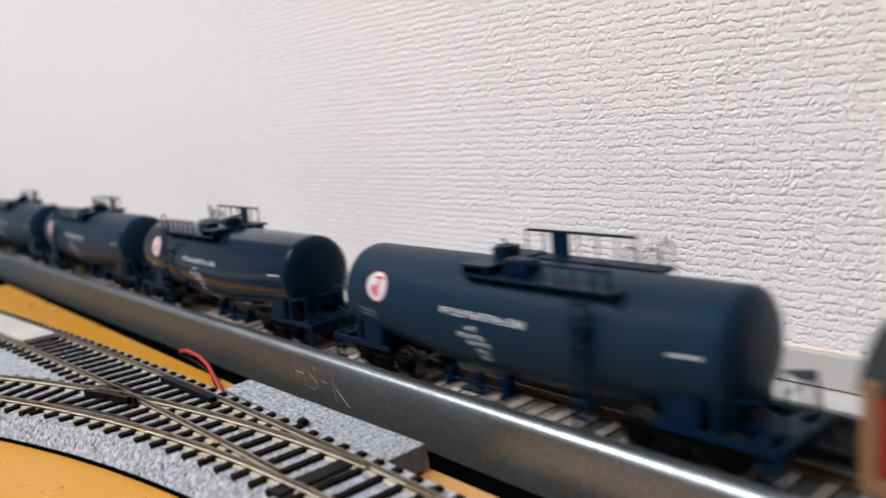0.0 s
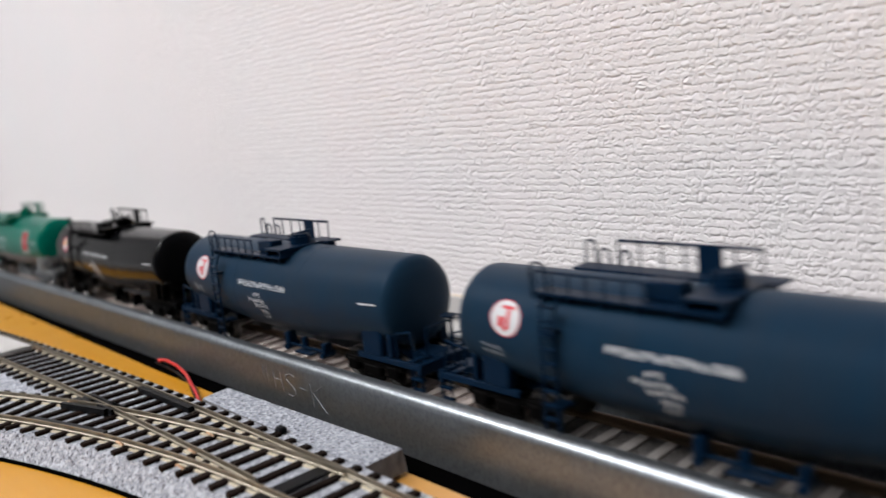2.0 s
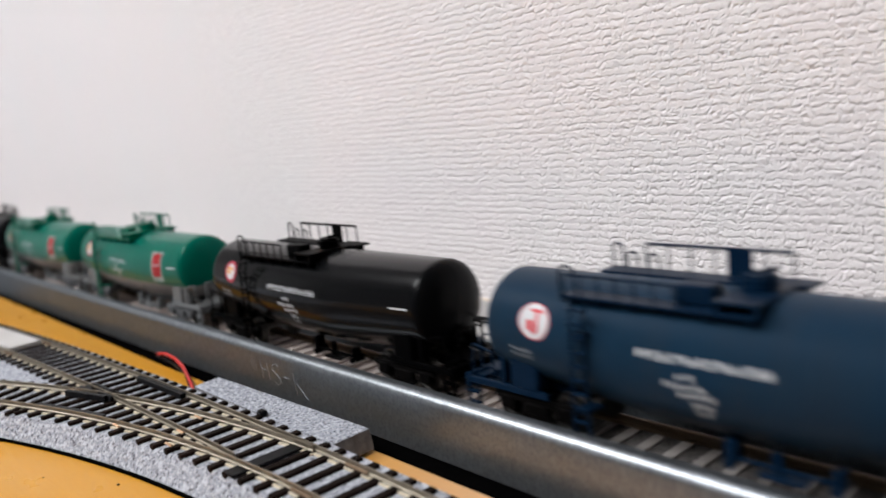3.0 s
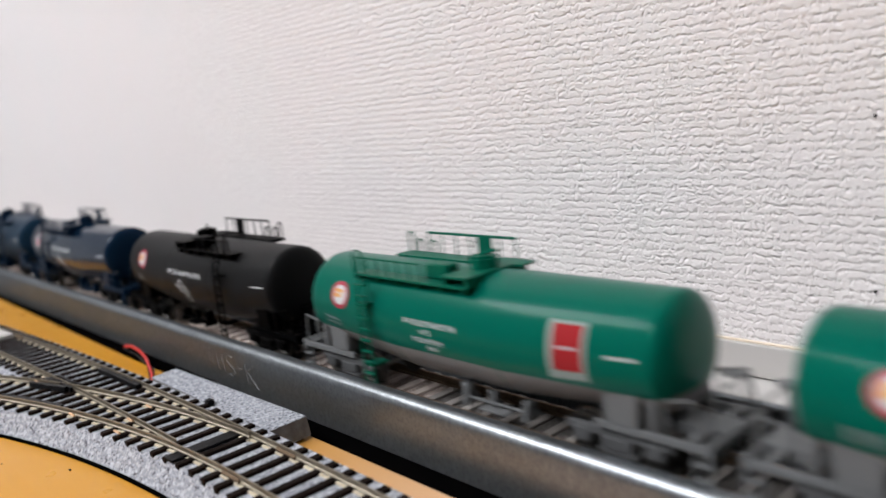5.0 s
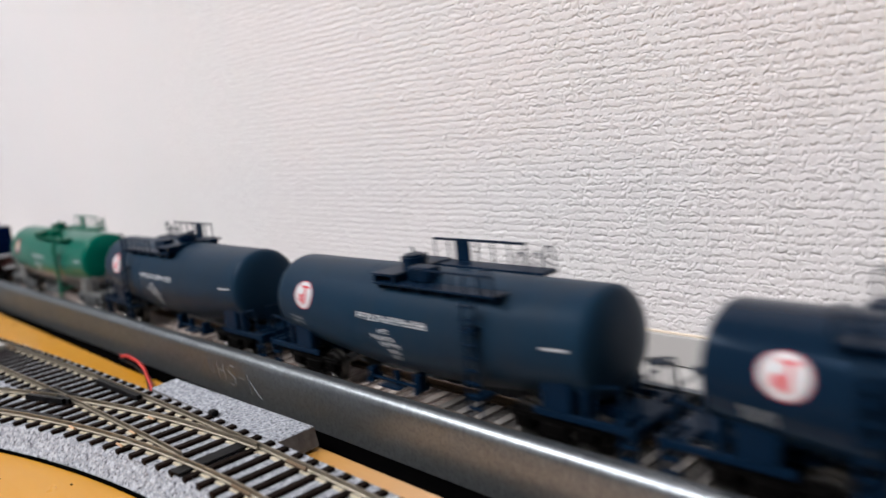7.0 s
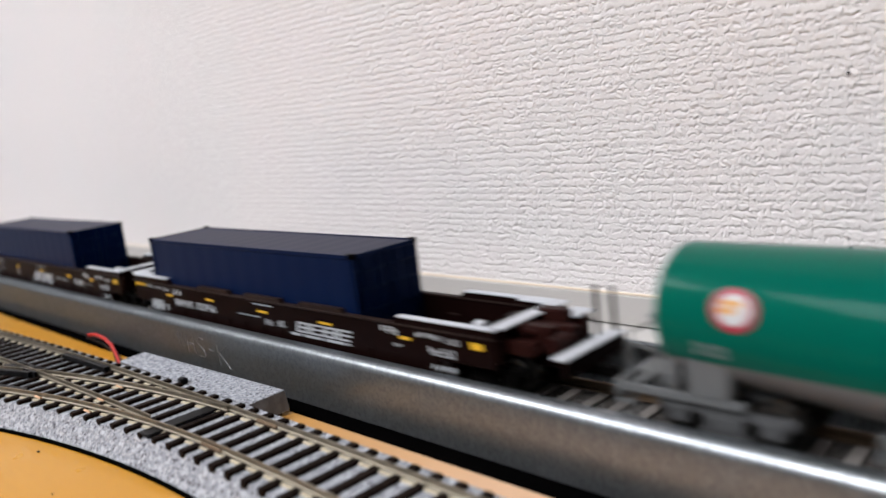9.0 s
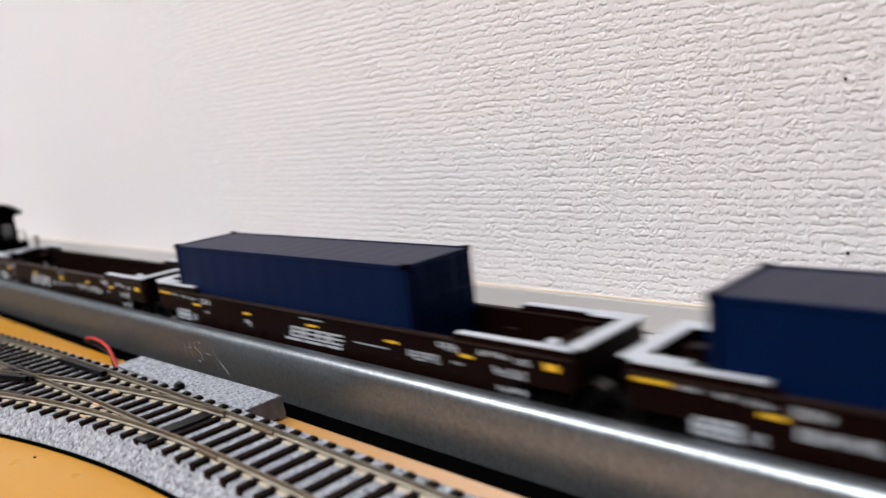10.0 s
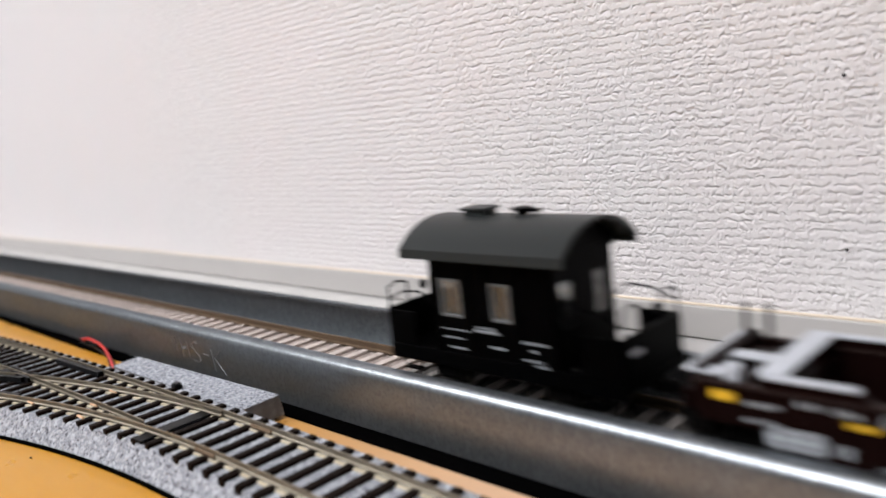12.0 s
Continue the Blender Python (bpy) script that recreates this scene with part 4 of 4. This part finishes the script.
    def flat(b, x0, x1, z0, z1, lean=0.0):
        b.faces.new([b.verts.new(p) for p in ((x0, y, z0), (x1, y, z0), (x1 + lean, y, z1), (x0 + lean, y, z1))])

    def letters(b, x0, x1, z0, z1, k, seed):
        rnd = random.Random(seed)
        wd = (x1 - x0) / k
        for i in range(k):
            a, h = x0 + i * wd, z1 - z0
            for f in rnd.sample((0.0, 0.3, 0.58), 2):
                flat(b, a + f * wd, a + (f + 0.2) * wd, z0 + rnd.choice((0.0, 0.25)) * h, z1 - rnd.choice((0.0, 0.25)) * h)
            for g in rnd.sample((0.0, 0.4, 0.8), 2):
                flat(b, a, a + 0.8 * wd, z0 + g * h, z0 + (g + 0.18) * h)

    for kind, x0, x1, z0, z1, k in marks:
        q = B()
        if kind == "emblem":
            # four leaning blocks, each barred across, over a leaning stripe
            wd = (x1 - x0 - 0.5) / 4
            for i in range(4):
                a = x0 + 0.35 + i * wd
                for g, (u, v) in zip((0.0, 0.42, 0.82), ((0.0, 0.9), (0.1, 1.0), (0.0, 0.95))):
                    flat(q, a + u * wd + g * 0.12, a + v * wd + g * 0.12, z0 + 0.14 + g * (z1 - z0 - 0.14), z0 + 0.14 + (g + 0.18) * (z1 - z0 - 0.14), 0.03)
                flat(q, a, a + 0.22 * wd, z0 + 0.14, z1, 0.14)
                if i % 2 == 0:
                    flat(q, a + 0.66 * wd, a + 0.88 * wd, z0 + 0.14, z1, 0.14)
            flat(q, x0, x1 - 0.25, z0, z0 + 0.09, 0.05)
            part("emblem", q, WELL_PRINT, car, "white leaning emblem blocks and stripe")
        elif kind == "logo":
            # two rounded white figures with dark bars
            flat(q, x0, x1, z0, z0 + 0.08)
            flat(q, x0 + 0.1, x1, z1 - 0.08, z1)
            for f in (0.0, 0.28, 0.52, 0.82):
                flat(q, x0 + f * (x1 - x0), x0 + (f + 0.17) * (x1 - x0), z0 + 0.1, z1 - 0.1)
            flat(q, x0 + 0.1, x1 - 0.1, (z0 + z1) / 2 - 0.05, (z0 + z1) / 2 + 0.05)
            part("emblem", q, WELL_PRINT, car, "white block mark")
        elif kind == "text":
            letters(q, x0, x1, z0, z1, k, k + int(x0 * 10))
            part("lettering", q, WELL_PRINT, car)
        elif kind == "line":
            flat(q, x0, x1, z0, z1)
            part("lettering", q, DIM_PRINT, car)
        else:
            flat(q, x0, x1, z0, z1)
            part("yellow_mark", q, YELLOW, car)
    return car


JOINT_MARKS = (("yellow", 0.3, 1.3, 2.62, 2.72, 0), ("text", 1.35, 2.0, 2.6, 2.7, 3))
OUTER_MARKS = (("yellow", 0.55, 1.05, 2.45, 2.66, 0), ("text", 1.25, 2.0, 2.42, 2.52, 4), ("text", 1.2, 2.0, 2.08, 2.16, 4), ("line", 3.8, 4.7, 1.6, 1.66, 0))
END_MARKS = (("logo", 1.7, 2.8, 1.65, 2.08, 0), ("text", 2.3, 2.75, 2.58, 2.7, 2), ("text", 2.95, 3.5, 2.54, 2.66, 3),
             ("yellow", 3.2, 3.75, 2.33, 2.43, 0), ("text", 3.85, 4.6, 2.46, 2.68, 4), ("text", 3.0, 3.35, 1.72, 1.95, 2), ("text", 4.1, 4.5, 2.1, 2.2, 3))
FAR_MARKS = (("text", 17.3, 18.1, 2.46, 2.7, 4), ("yellow", 18.1, 18.6, 2.36, 2.46, 0), ("text", 17.8, 18.2, 2.1, 2.2, 3), ("text", 18.8, 19.9, 2.52, 2.68, 5), ("text", 19.3, 20.4, 2.05, 2.3, 6),
             ("text", 19.4, 20.4, 1.6, 1.78, 6), ("yellow", 21.0, 21.45, 2.44, 2.64, 0), ("text", 20.1, 20.6, 2.46, 2.62, 2))
FRONT_MARKS = (("text", 3.95, 5.5, 2.0, 2.28, 7), ("text", 5.75, 7.3, 2.0, 2.28, 7), ("yellow", 6.6, 7.2, 2.44, 2.53, 0), ("line", 9.0, 10.5, 2.16, 2.21, 0), ("yellow", 10.35, 11.0, 2.36, 2.45, 0),
               ("line", 10.1, 11.4, 2.64, 2.69, 0), ("text", 10.8, 11.3, 1.95, 2.15, 3), ("text", 11.6, 12.1, 1.98, 2.2, 2), ("emblem", 12.35, 15.9, 1.78, 2.3, 0), ("yellow", 14.1, 14.8, 2.36, 2.45, 0))
MIDDLE_MARKS = (("yellow", 7.0, 7.5, 2.36, 2.46, 0), ("text", 7.05, 7.5, 1.95, 2.2, 2), ("emblem", 9.6, 13.0, 1.78, 2.3, 0), ("yellow", 11.0, 11.6, 2.38, 2.47, 0), ("line", 10.7, 11.9, 2.62, 2.67, 0),
                ("line", 13.5, 15.1, 2.14, 2.19, 0), ("yellow", 15.0, 15.6, 2.36, 2.45, 0), ("text", 16.0, 17.3, 2.0, 2.28, 6))
REAR_MARKS = (("emblem", 6.95, 10.4, 1.78, 2.3, 0), ("yellow", 7.7, 8.3, 2.38, 2.48, 0), ("text", 10.65, 11.05, 1.95, 2.2, 2), ("text", 11.5, 11.95, 1.98, 2.2, 2), ("line", 11.4, 12.6, 2.62, 2.67, 0),
              ("yellow", 11.7, 12.35, 2.36, 2.46, 0), ("line", 12.0, 13.6, 2.10, 2.15, 0), ("text", 14.1, 15.5, 2.0, 2.28, 7), ("text", 15.75, 17.2, 2.0, 2.28, 7), ("yellow", 15.3, 15.8, 2.4, 2.49, 0))


def container():
    box_thing = thing("shipping_container", "navy blue corrugated shipping container in the well wagon", "container", "navy shipping containers")
    w = B()
    L, H0, H1 = 14.0, 1.47, 4.75
    # corrugated sides
    for s in (-1, 1):
        pts = []
        k = 46
        for i in range(k + 1):
            x = 0.25 + (L - 0.5) * i / k
            d = 0.0 if (i % 4) in (0, 1) else 0.007
            pts.append((x, s * (1.37 - d)))
        lo = [w.verts.new((x, y, H0 + 0.14)) for x, y in pts]
        hi = [w.verts.new((x, y, H1 - 0.14)) for x, y in pts]
        for i in range(k):
            w.faces.new((lo[i], lo[i + 1], hi[i + 1], hi[i]))
    bmesh.ops.recalc_face_normals(w, faces=w.faces)
    part("side_panel", w, CONTAINER, box_thing)
    w = B()
    k = 60
    lo, hi = [], []
    for i in range(k + 1):
        x = 0.2 + (L - 0.4) * i / k
        z = H1 - (0.05 if (i % 4) in (0, 1) else 0.062)
        lo.append(w.verts.new((x, -1.36, z)))
        hi.append(w.verts.new((x, 1.36, z)))
    for i in range(k):
        w.faces.new((lo[i], lo[i + 1], hi[i + 1], hi[i]))
    part("roof_panel", w, CONTAINER_ROOF, box_thing, "navy roof, lightened to stand for its sheen")
    w = B()
    for y in (-1.4, 1.3):
        for z in (H0, H1 - 0.16):
            box(w, 0, L, y, y + 0.1, z, z + 0.14, 0.012)
        for x in (0.0, L - 0.16):
            box(w, x, x + 0.16, y, y + 0.1, H0, H1, 0.012)
    for x in (0.0, L - 0.12):
        for z in (H0, H1 - 0.17):
            box(w, x, x + 0.12, -1.38, 1.38, z, z + 0.15, 0.012)
    part("frame", w, CONTAINER, box_thing)
    part("end_wall", box(B(), 0.05, 0.1, -1.35, 1.35, H0 + 0.05, H1 - 0.06), CONTAINER, box_thing)
    for y0 in (-1.3, 0.02):
        door = part("door", box(B(), L - 0.1, L - 0.04, y0, y0 + 1.28, H0 + 0.14, H1 - 0.16, 0.015), CONTAINER, box_thing)
        for dy in (0.3, 0.95):
            part("lock_bar", rod(B(), (L - 0.01, y0 + dy, H0 + 0.1), (L - 0.01, y0 + dy, H1 - 0.12), 0.035, 6), CONTAINER, door)
        for z in (2.1, 2.8, 3.5, 4.1):
            part("hinge", box(B(), L - 0.05, L + 0.0, y0 + 0.05, y0 + 1.2, z, z + 0.07, 0.01), CONTAINER, door)
    for x in (0.0, L - 0.22):
        for y in (-1.42, 1.22):
            for z in (H0 - 0.01, H1 - 0.15):
                part("corner_casting", box(B(), x - 0.02, x + 0.24, y, y + 0.2, z, z + 0.18, 0.02), PART_BLACK, box_thing, "dark corner casting")
    return box_thing


def brake_van():
    van = thing("brake_van", "black brake van with arched dark grey roof and open end platforms", "brake van")
    # arched roof, from -3.05 to 3.0
    n = 16
    prof = []
    for i in range(n + 1):
        y = -1.70 + 3.40 * i / n
        prof.append((y, 5.26 + 0.70 * (1 - abs(y / 1.70) ** 2.3)))
    prof = prof + [(1.70, 5.0), (1.62, 5.0)] + [(y * 0.953, z - 0.10) for y, z in prof[::-1]] + [(-1.62, 5.0), (-1.70, 5.0)]
    part("roof", prism_x(B(), prof, -2.82, 2.75), ROOF_GREY, van)
    w = box(B(), -1.55, -0.75, -0.25, 0.3, 5.85, 6.16, 0.04)
    box(w, -1.62, -0.68, -0.32, 0.37, 6.10, 6.18, 0.02)
    part("roof_vent", w, ROOF_GREY, van)
    w = rod(B(), (0.25, 0.15, 5.75), (0.25, 0.15, 6.10), 0.16, 12)
    rod(w, (0.25, 0.15, 6.08), (0.25, 0.15, 6.15), 0.3, 12)
    box(w, 0.1, 0.85, 0.05, 0.25, 6.02, 6.12, 0.02)
    part("chimney", w, PART_BLACK, van)

    def side(y):
        boxes, battens = [], []
        t = 0.09
        x0, x1, z0, z1 = -2.1, 2.15, 1.95, 4.95
        wins = [(-1.75, -0.97, 3.34, 4.40), (0.1, 0.76, 3.36, 4.38)]
        xs = [x0, -1.75, -0.97, 0.1, 0.76, x1]
        for i in range(5):
            if i in (1, 3):
                wz = wins[0] if i == 1 else wins[1]
                boxes.append((xs[i], xs[i + 1], y, y + t, z0, wz[2]))
                boxes.append((xs[i], xs[i + 1], y, y + t, wz[3], z1))
            else:
                boxes.append((xs[i], xs[i + 1], y, y + t, z0, z1))
        for x in (x0 + 0.05, -1.9, -0.65, -0.15, 1.02, x1 - 0.12):
            battens.append((x, x + 0.07, y - 0.03 if y < 0 else y + t, y if y < 0 else y + t + 0.03, z0, z1 - 0.05))
        return boxes, battens, wins

    for y in (-1.32, 1.23):
        boxes, battens, wins = side(y)
        wall = part("side_wall", box(B(), *boxes[0]), PART_BLACK, van)
        for size in boxes[1:]:
            part("wall_panel", box(B(), *size), PART_BLACK, wall)
        for size in battens:
            part("batten", box(B(), *size), PART_BLACK, wall)
        for wx0, wx1, wz0, wz1 in wins:
            fr = B()
            yy = y - 0.02 if y < 0 else y + 0.02
            for bx0, bx1, bz0, bz1 in ((wx0, wx1, wz0, wz0 + 0.06), (wx0, wx1, wz1 - 0.05, wz1), (wx0, wx0 + 0.05, wz0, wz1), (wx1 - 0.05, wx1, wz0, wz1)):
                box(fr, bx0, bx1, yy, yy + 0.1, bz0, bz1)
            part("window_frame", fr, PART_GREY, wall, "thin grey window frame")
            gl = part("window_pane", box(B(), wx0 + 0.03, wx1 - 0.03, y + 0.04, y + 0.05, wz0 + 0.03, wz1 - 0.03), GLASS, wall, "clear glazing")
            gl.visible_shadow = False
    for x in (-2.1, 2.06):
        b = B()
        z0, z1 = 1.95, 5.3
        for y0, y1 in ((-1.3, -1.08), (-0.42, 0.42), (1.08, 1.3)):
            box(b, x, x + 0.09, y0, y1, z0, z1 if abs(y0) < 1 else 5.0)
        for y0 in (-1.08, 0.42):
            box(b, x, x + 0.09, y0, y0 + 0.66, z0, 3.3)
            box(b, x, x + 0.09, y0, y0 + 0.66, 4.45, 5.1)
        gable = [(-1.55, 4.95), (1.55, 4.95)] + [(yy, 5.13 + 0.70 * (1 - abs(yy / 1.70) ** 2.3)) for yy in (1.55, 1.3, 0.9, 0.45, 0.0, -0.45, -0.9, -1.3, -1.55)]
        prism_x(b, gable, x + 0.01, x + 0.08)
        wall = part("end_wall", b, PART_BLACK, van)
        for y0 in (-1.06, 0.44):
            gl = part("window_pane", box(B(), x + 0.04, x + 0.05, y0, y0 + 0.62, 3.32, 4.43), GLASS, wall, "clear glazing")
            gl.visible_shadow = False
    part("floor_pan", box(B(), -4.05, 4.1, -1.3, 1.3, 1.95, 2.15, 0.02), PART_BLACK, van)
    w = B()
    for y in (-1.36, 1.26):
        box(w, -4.05, 4.1, y, y + 0.1, 1.85, 2.3, 0.02)
    part("sole_bar", w, PART_BLACK, van)
    for e in (-1, 1):
        xa = e * 4.0
        w = box(B(), xa - 0.07, xa + 0.07, -1.3, 1.3, 2.15, 3.35, 0.02)
        part("end_panel", w, PART_BLACK, van)
        for y in (-1.33, 1.27):
            part("platform_side", box(B(), min(e * 2.9, xa), max(e * 2.9, xa), y, y + 0.07, 2.15, 3.3, 0.02), PART_BLACK, van)
        for y0, y1 in ((-1.25, -0.5), (0.5, 1.25)):
            part("railing_loop", line(B(), [(xa, y0, 3.3), (xa, y0, 3.95), (xa, (y0 + y1) / 2, 4.05), (xa, y1, 3.95), (xa, y1, 3.3)], 0.035, 6), PART_BLACK, van)
        for y in (-1.3, 1.3):
            part("side_railing", line(B(), [(e * 2.15, y, 3.6), (e * 2.6, y, 3.95), (e * 3.3, y, 3.9), (xa, y, 3.6)], 0.03, 6), PART_BLACK, van)
        part("brake_wheel", rod(B(), (xa, 0.2, 3.7), (xa + e * 0.04, 0.2, 3.7), 0.15, 14), PART_BLACK, van)
        part("tail_plate", box(B(), min(xa, xa + e * 0.1), max(xa, xa + e * 0.1), -1.1, -0.6, 2.85, 3.0, 0.02), DECK_GREY, van, "pale grey plate")
        for y in (-1.25, 1.25):
            w = B()
            for z in (1.2, 1.55):
                box(w, e * 3.2 - 0.35, e * 3.2 + 0.35, y - 0.1, y + 0.1, z, z + 0.06)
            for x in (-0.33, 0.33):
                rod(w, (e * 3.2 + x, y, 1.2), (e * 3.2 + x, y, 1.9), 0.03, 5)
            part("step", w, PART_BLACK, van)
        part("coupler", box(B(), min(xa, xa + e * 0.7), max(xa, xa + e * 0.7), -0.14, 0.14, 1.72, 2.0, 0.03), BOGIE_BLACK, van)
    for x in (-2.0, 2.0):
        part("axle", rod(B(), (x, -0.95, 1.63), (x, 0.95, 1.63), 0.10, 10), WHEEL, van)
        for s in (-1, 1):
            wheel_on(van, x, s, WHEEL)
        for y in (-1.15, 1.05):
            part("axle_box", box(B(), x - 0.5, x + 0.5, y, y + 0.1, 1.45, 1.9, 0.05), BOGIE_BLACK, van)
    y = -1.36
    w = B()

    def flat(x0, x1, z0, z1, yy=y - 0.012):
        w.faces.new([w.verts.new(p) for p in ((x0, yy, z0), (x1, yy, z0), (x1, yy, z1), (x0, yy, z1))])

    for x0, x1, z0, z1 in ((-0.55, 0.3, 3.02, 3.09), (-0.45, 0.2, 3.13, 3.17), (-1.7, -0.95, 2.74, 2.78), (-1.75, -0.7, 2.98, 3.01), (0.0, 0.5, 2.62, 2.68), (1.1, 1.9, 2.9, 2.95), (1.35, 1.55, 2.69, 2.75), (1.1, 1.7, 2.44, 2.48), (1.45, 1.85, 2.32, 2.36), (-1.5, -0.9, 2.45, 2.5)):
        flat(x0, x1, z0, z1)
    part("lettering", w, DIM_PRINT, van)
    return van


def box_wagon():
    wag = thing("box_wagon", "small oxide red and tan goods wagon", "goods wagon")
    part("body", box(B(), 0, 11, -1.45, 1.45, 2.3, 4.1, 0.05), BOX_RED, wag)
    w = B()
    for x in (-0.12, 2.6, 5.4, 8.2, 10.9):
        box(w, x, x + 0.3, -1.55, 1.55, 2.0, 4.2, 0.03)
    box(w, -0.1, 11.1, -1.52, 1.52, 1.95, 2.3, 0.03)
    part("framing", w, BOX_BROWN, wag, "tan framing")
    part("roof", revolve_x(B(), [(-0.2, 0.0), (-0.2, 1.7), (11.2, 1.7), (11.2, 0.0)], 0, 3.3, 24, -1.15, 1.15), ROOF_GREY, wag)
    part("coupler", box(B(), -1.7, 0.1, -0.14, 0.14, 1.72, 2.0, 0.03), BOGIE_BLACK, wag)
    w = B()
    for x in (-0.12, 11.0):
        for y in (-0.9, 0.9):
            rod(w, (x, y, 2.0), (x, y, 3.3), 0.05, 6)
    part("hand_bar", w, BOX_BROWN, wag)
    bogie(wag, 2.0, WHEEL, BOGIE_BLACK)
    bogie(wag, 9.0, WHEEL, BOGIE_BLACK)
    return wag


BLUE_LABEL = "matt navy blue model tank wagon with white lettering on the track"
GLOSS_LABEL = "glossy navy blue model tank wagon with bright reflections"
BLACK_LABEL = "satin black model tank wagon with orange badge"
GREEN_LABEL = "green and grey model tank wagon with red placard"
SET = "tank wagons of the train"
blue_l = tank_car(BLUE_LABEL, MATT_BLUE, PART_BLUE, BOGIE_BLACK, False, group=SET)
blue_r = tank_car(BLUE_LABEL, MATT_BLUE, PART_BLUE, BOGIE_BLACK, True, group=SET)
gloss_l = tank_car(GLOSS_LABEL, GLOSS_BLUE, PART_BLUE, BOGIE_BLACK, False, group=SET)
black_l = tank_car("glossy black model tank wagon with orange badge", GLOSS_BLACK, PART_BLACK, BOGIE_BLACK, False, badge="orange", group=SET)
black_r = tank_car(BLACK_LABEL, MATT_BLACK, PART_BLACK, BOGIE_BLACK, True, badge="orange", group=SET)
green_l = tank_car(GREEN_LABEL, GREEN, PART_GREEN, BOGIE_GREY, False, GREY_PAINT, True, "orange", SET, PART_GREY)
green_r = tank_car(GREEN_LABEL, GREEN, PART_GREEN, BOGIE_GREY, True, GREY_PAINT, False, "orange", SET, PART_GREY)


def again(ob):
    return copy_thing(ob, pose(0, 0, 0))


# train order, first wagon leading; each with its place along the train
CARS = [(1, blue_r), (2, gloss_l), (3, blue_l), (4, again(blue_l)), (5, black_l), (6, green_l), (7, again(green_l)), (8, black_r),
        (9, again(gloss_l)), (10, again(blue_r)), (11, again(blue_l)), (12, green_r)]
# play in the couplings
SLACK = {1: 0.5, 2: -0.22, 3: -0.25, 4: -0.3, 5: -0.12, 6: -0.35, 7: -0.25, 9: -0.22, 10: -0.06}
CONSIST = [(ob, -PITCH * k + 5.08 + SLACK.get(k, 0.0)) for k, ob in CARS]
CONSIST.append((box_wagon(), -1.6))
WELL_LABEL = "dark brown well wagon with white and yellow markings"
wells = [well_car(WELL_LABEL, JOINT_MARKS + END_MARKS + FRONT_MARKS + FAR_MARKS, (6.0, 9.5, 13.0), right_outer=True), well_car(WELL_LABEL, JOINT_MARKS + END_MARKS + MIDDLE_MARKS + FAR_MARKS),
         well_car(WELL_LABEL + ", empty", OUTER_MARKS + END_MARKS + REAR_MARKS + FAR_MARKS, left_outer=True)]
crate = container()
WELL_X = -233.0
CONSIST += [(w, WELL_X - 23.2 * i) for i, w in enumerate(wells)]
CONSIST += [(crate, WELL_X + 2.1), (again(crate), WELL_X - 23.2 + 2.1)]
CONSIST.append((brake_van(), -285.05))

# ---- sleepers ----
sleeper_mesh = finish("sleeper", box(B(), -0.125, 0.125, -1.42, 1.42, 0.0, 0.23, 0.02), SLEEPER)
shaded_mesh = finish("sleeper", box(B(), -0.16, 0.16, -1.45, 1.45, 0.0, 0.20, 0.02), SHADED_SLEEPER)
grey_mesh = finish("sleeper", box(B(), -0.16, 0.16, -1.45, 1.45, 0.0, 0.20, 0.02), GREY_SLEEPER)
rnd = random.Random(5)
x = -150.0
while x < 40:
    # from x = 2.5 on, sleepers take the colour with shade painted in
    piece("sleeper", grey_mesh if x < 2.5 else shaded_mesh, track, at_cm(x + rnd.uniform(-0.03, 0.03), YT, 0.64, rnd.uniform(-0.8, 0.8)))
    x += 0.82
x = 24.0
while x > -46:
    near = min(yc(x) - 1.45, yb(x) - 1.40) if x > -12.6 else yc(x) - 1.42
    far = yc(x) + 1.42
    grow = (far - near) / 2.84
    m = at_cm(x, (far + near) / 2, 0.64, rnd.uniform(-0.5, 0.5)) @ Matrix.Diagonal((1, grow, 1, 1))
    piece("sleeper", sleeper_mesh, turnout, m)
    if x <= -12.6 and x > -17.4:
        turn = math.degrees(math.atan((yb(x + 0.1) - yb(x - 0.1)) / 0.2))
        piece("sleeper", sleeper_mesh, turnout, at_cm(x, yb(x), 0.64, turn))
    x -= 0.775

# seconds, and how far the train has run (cm)
RUN = [(0.0, 12.2), (0.5, 22.6), (1.0, 33.03), (1.5, 43.95), (2.0, 53.75), (2.5, 63.72), (3.0, 73.7), (4.0, 95.9), (5.0, 119.4), (5.5, 131.3),
       (6.0, 143.0), (6.5, 155.0), (7.0, 167.8), (8.0, 193.1), (9.0, 218.5), (9.5, 231.2), (10.0, 244.3), (10.5, 257.7), (11.0, 269.7), (11.5, 280.7), (12.0, 292.3)]


def motions():
    for ob, along in CONSIST:
        walk(ob, [(t, at_cm(along + run, YT, 0.0)) for t, run in RUN])


motions()
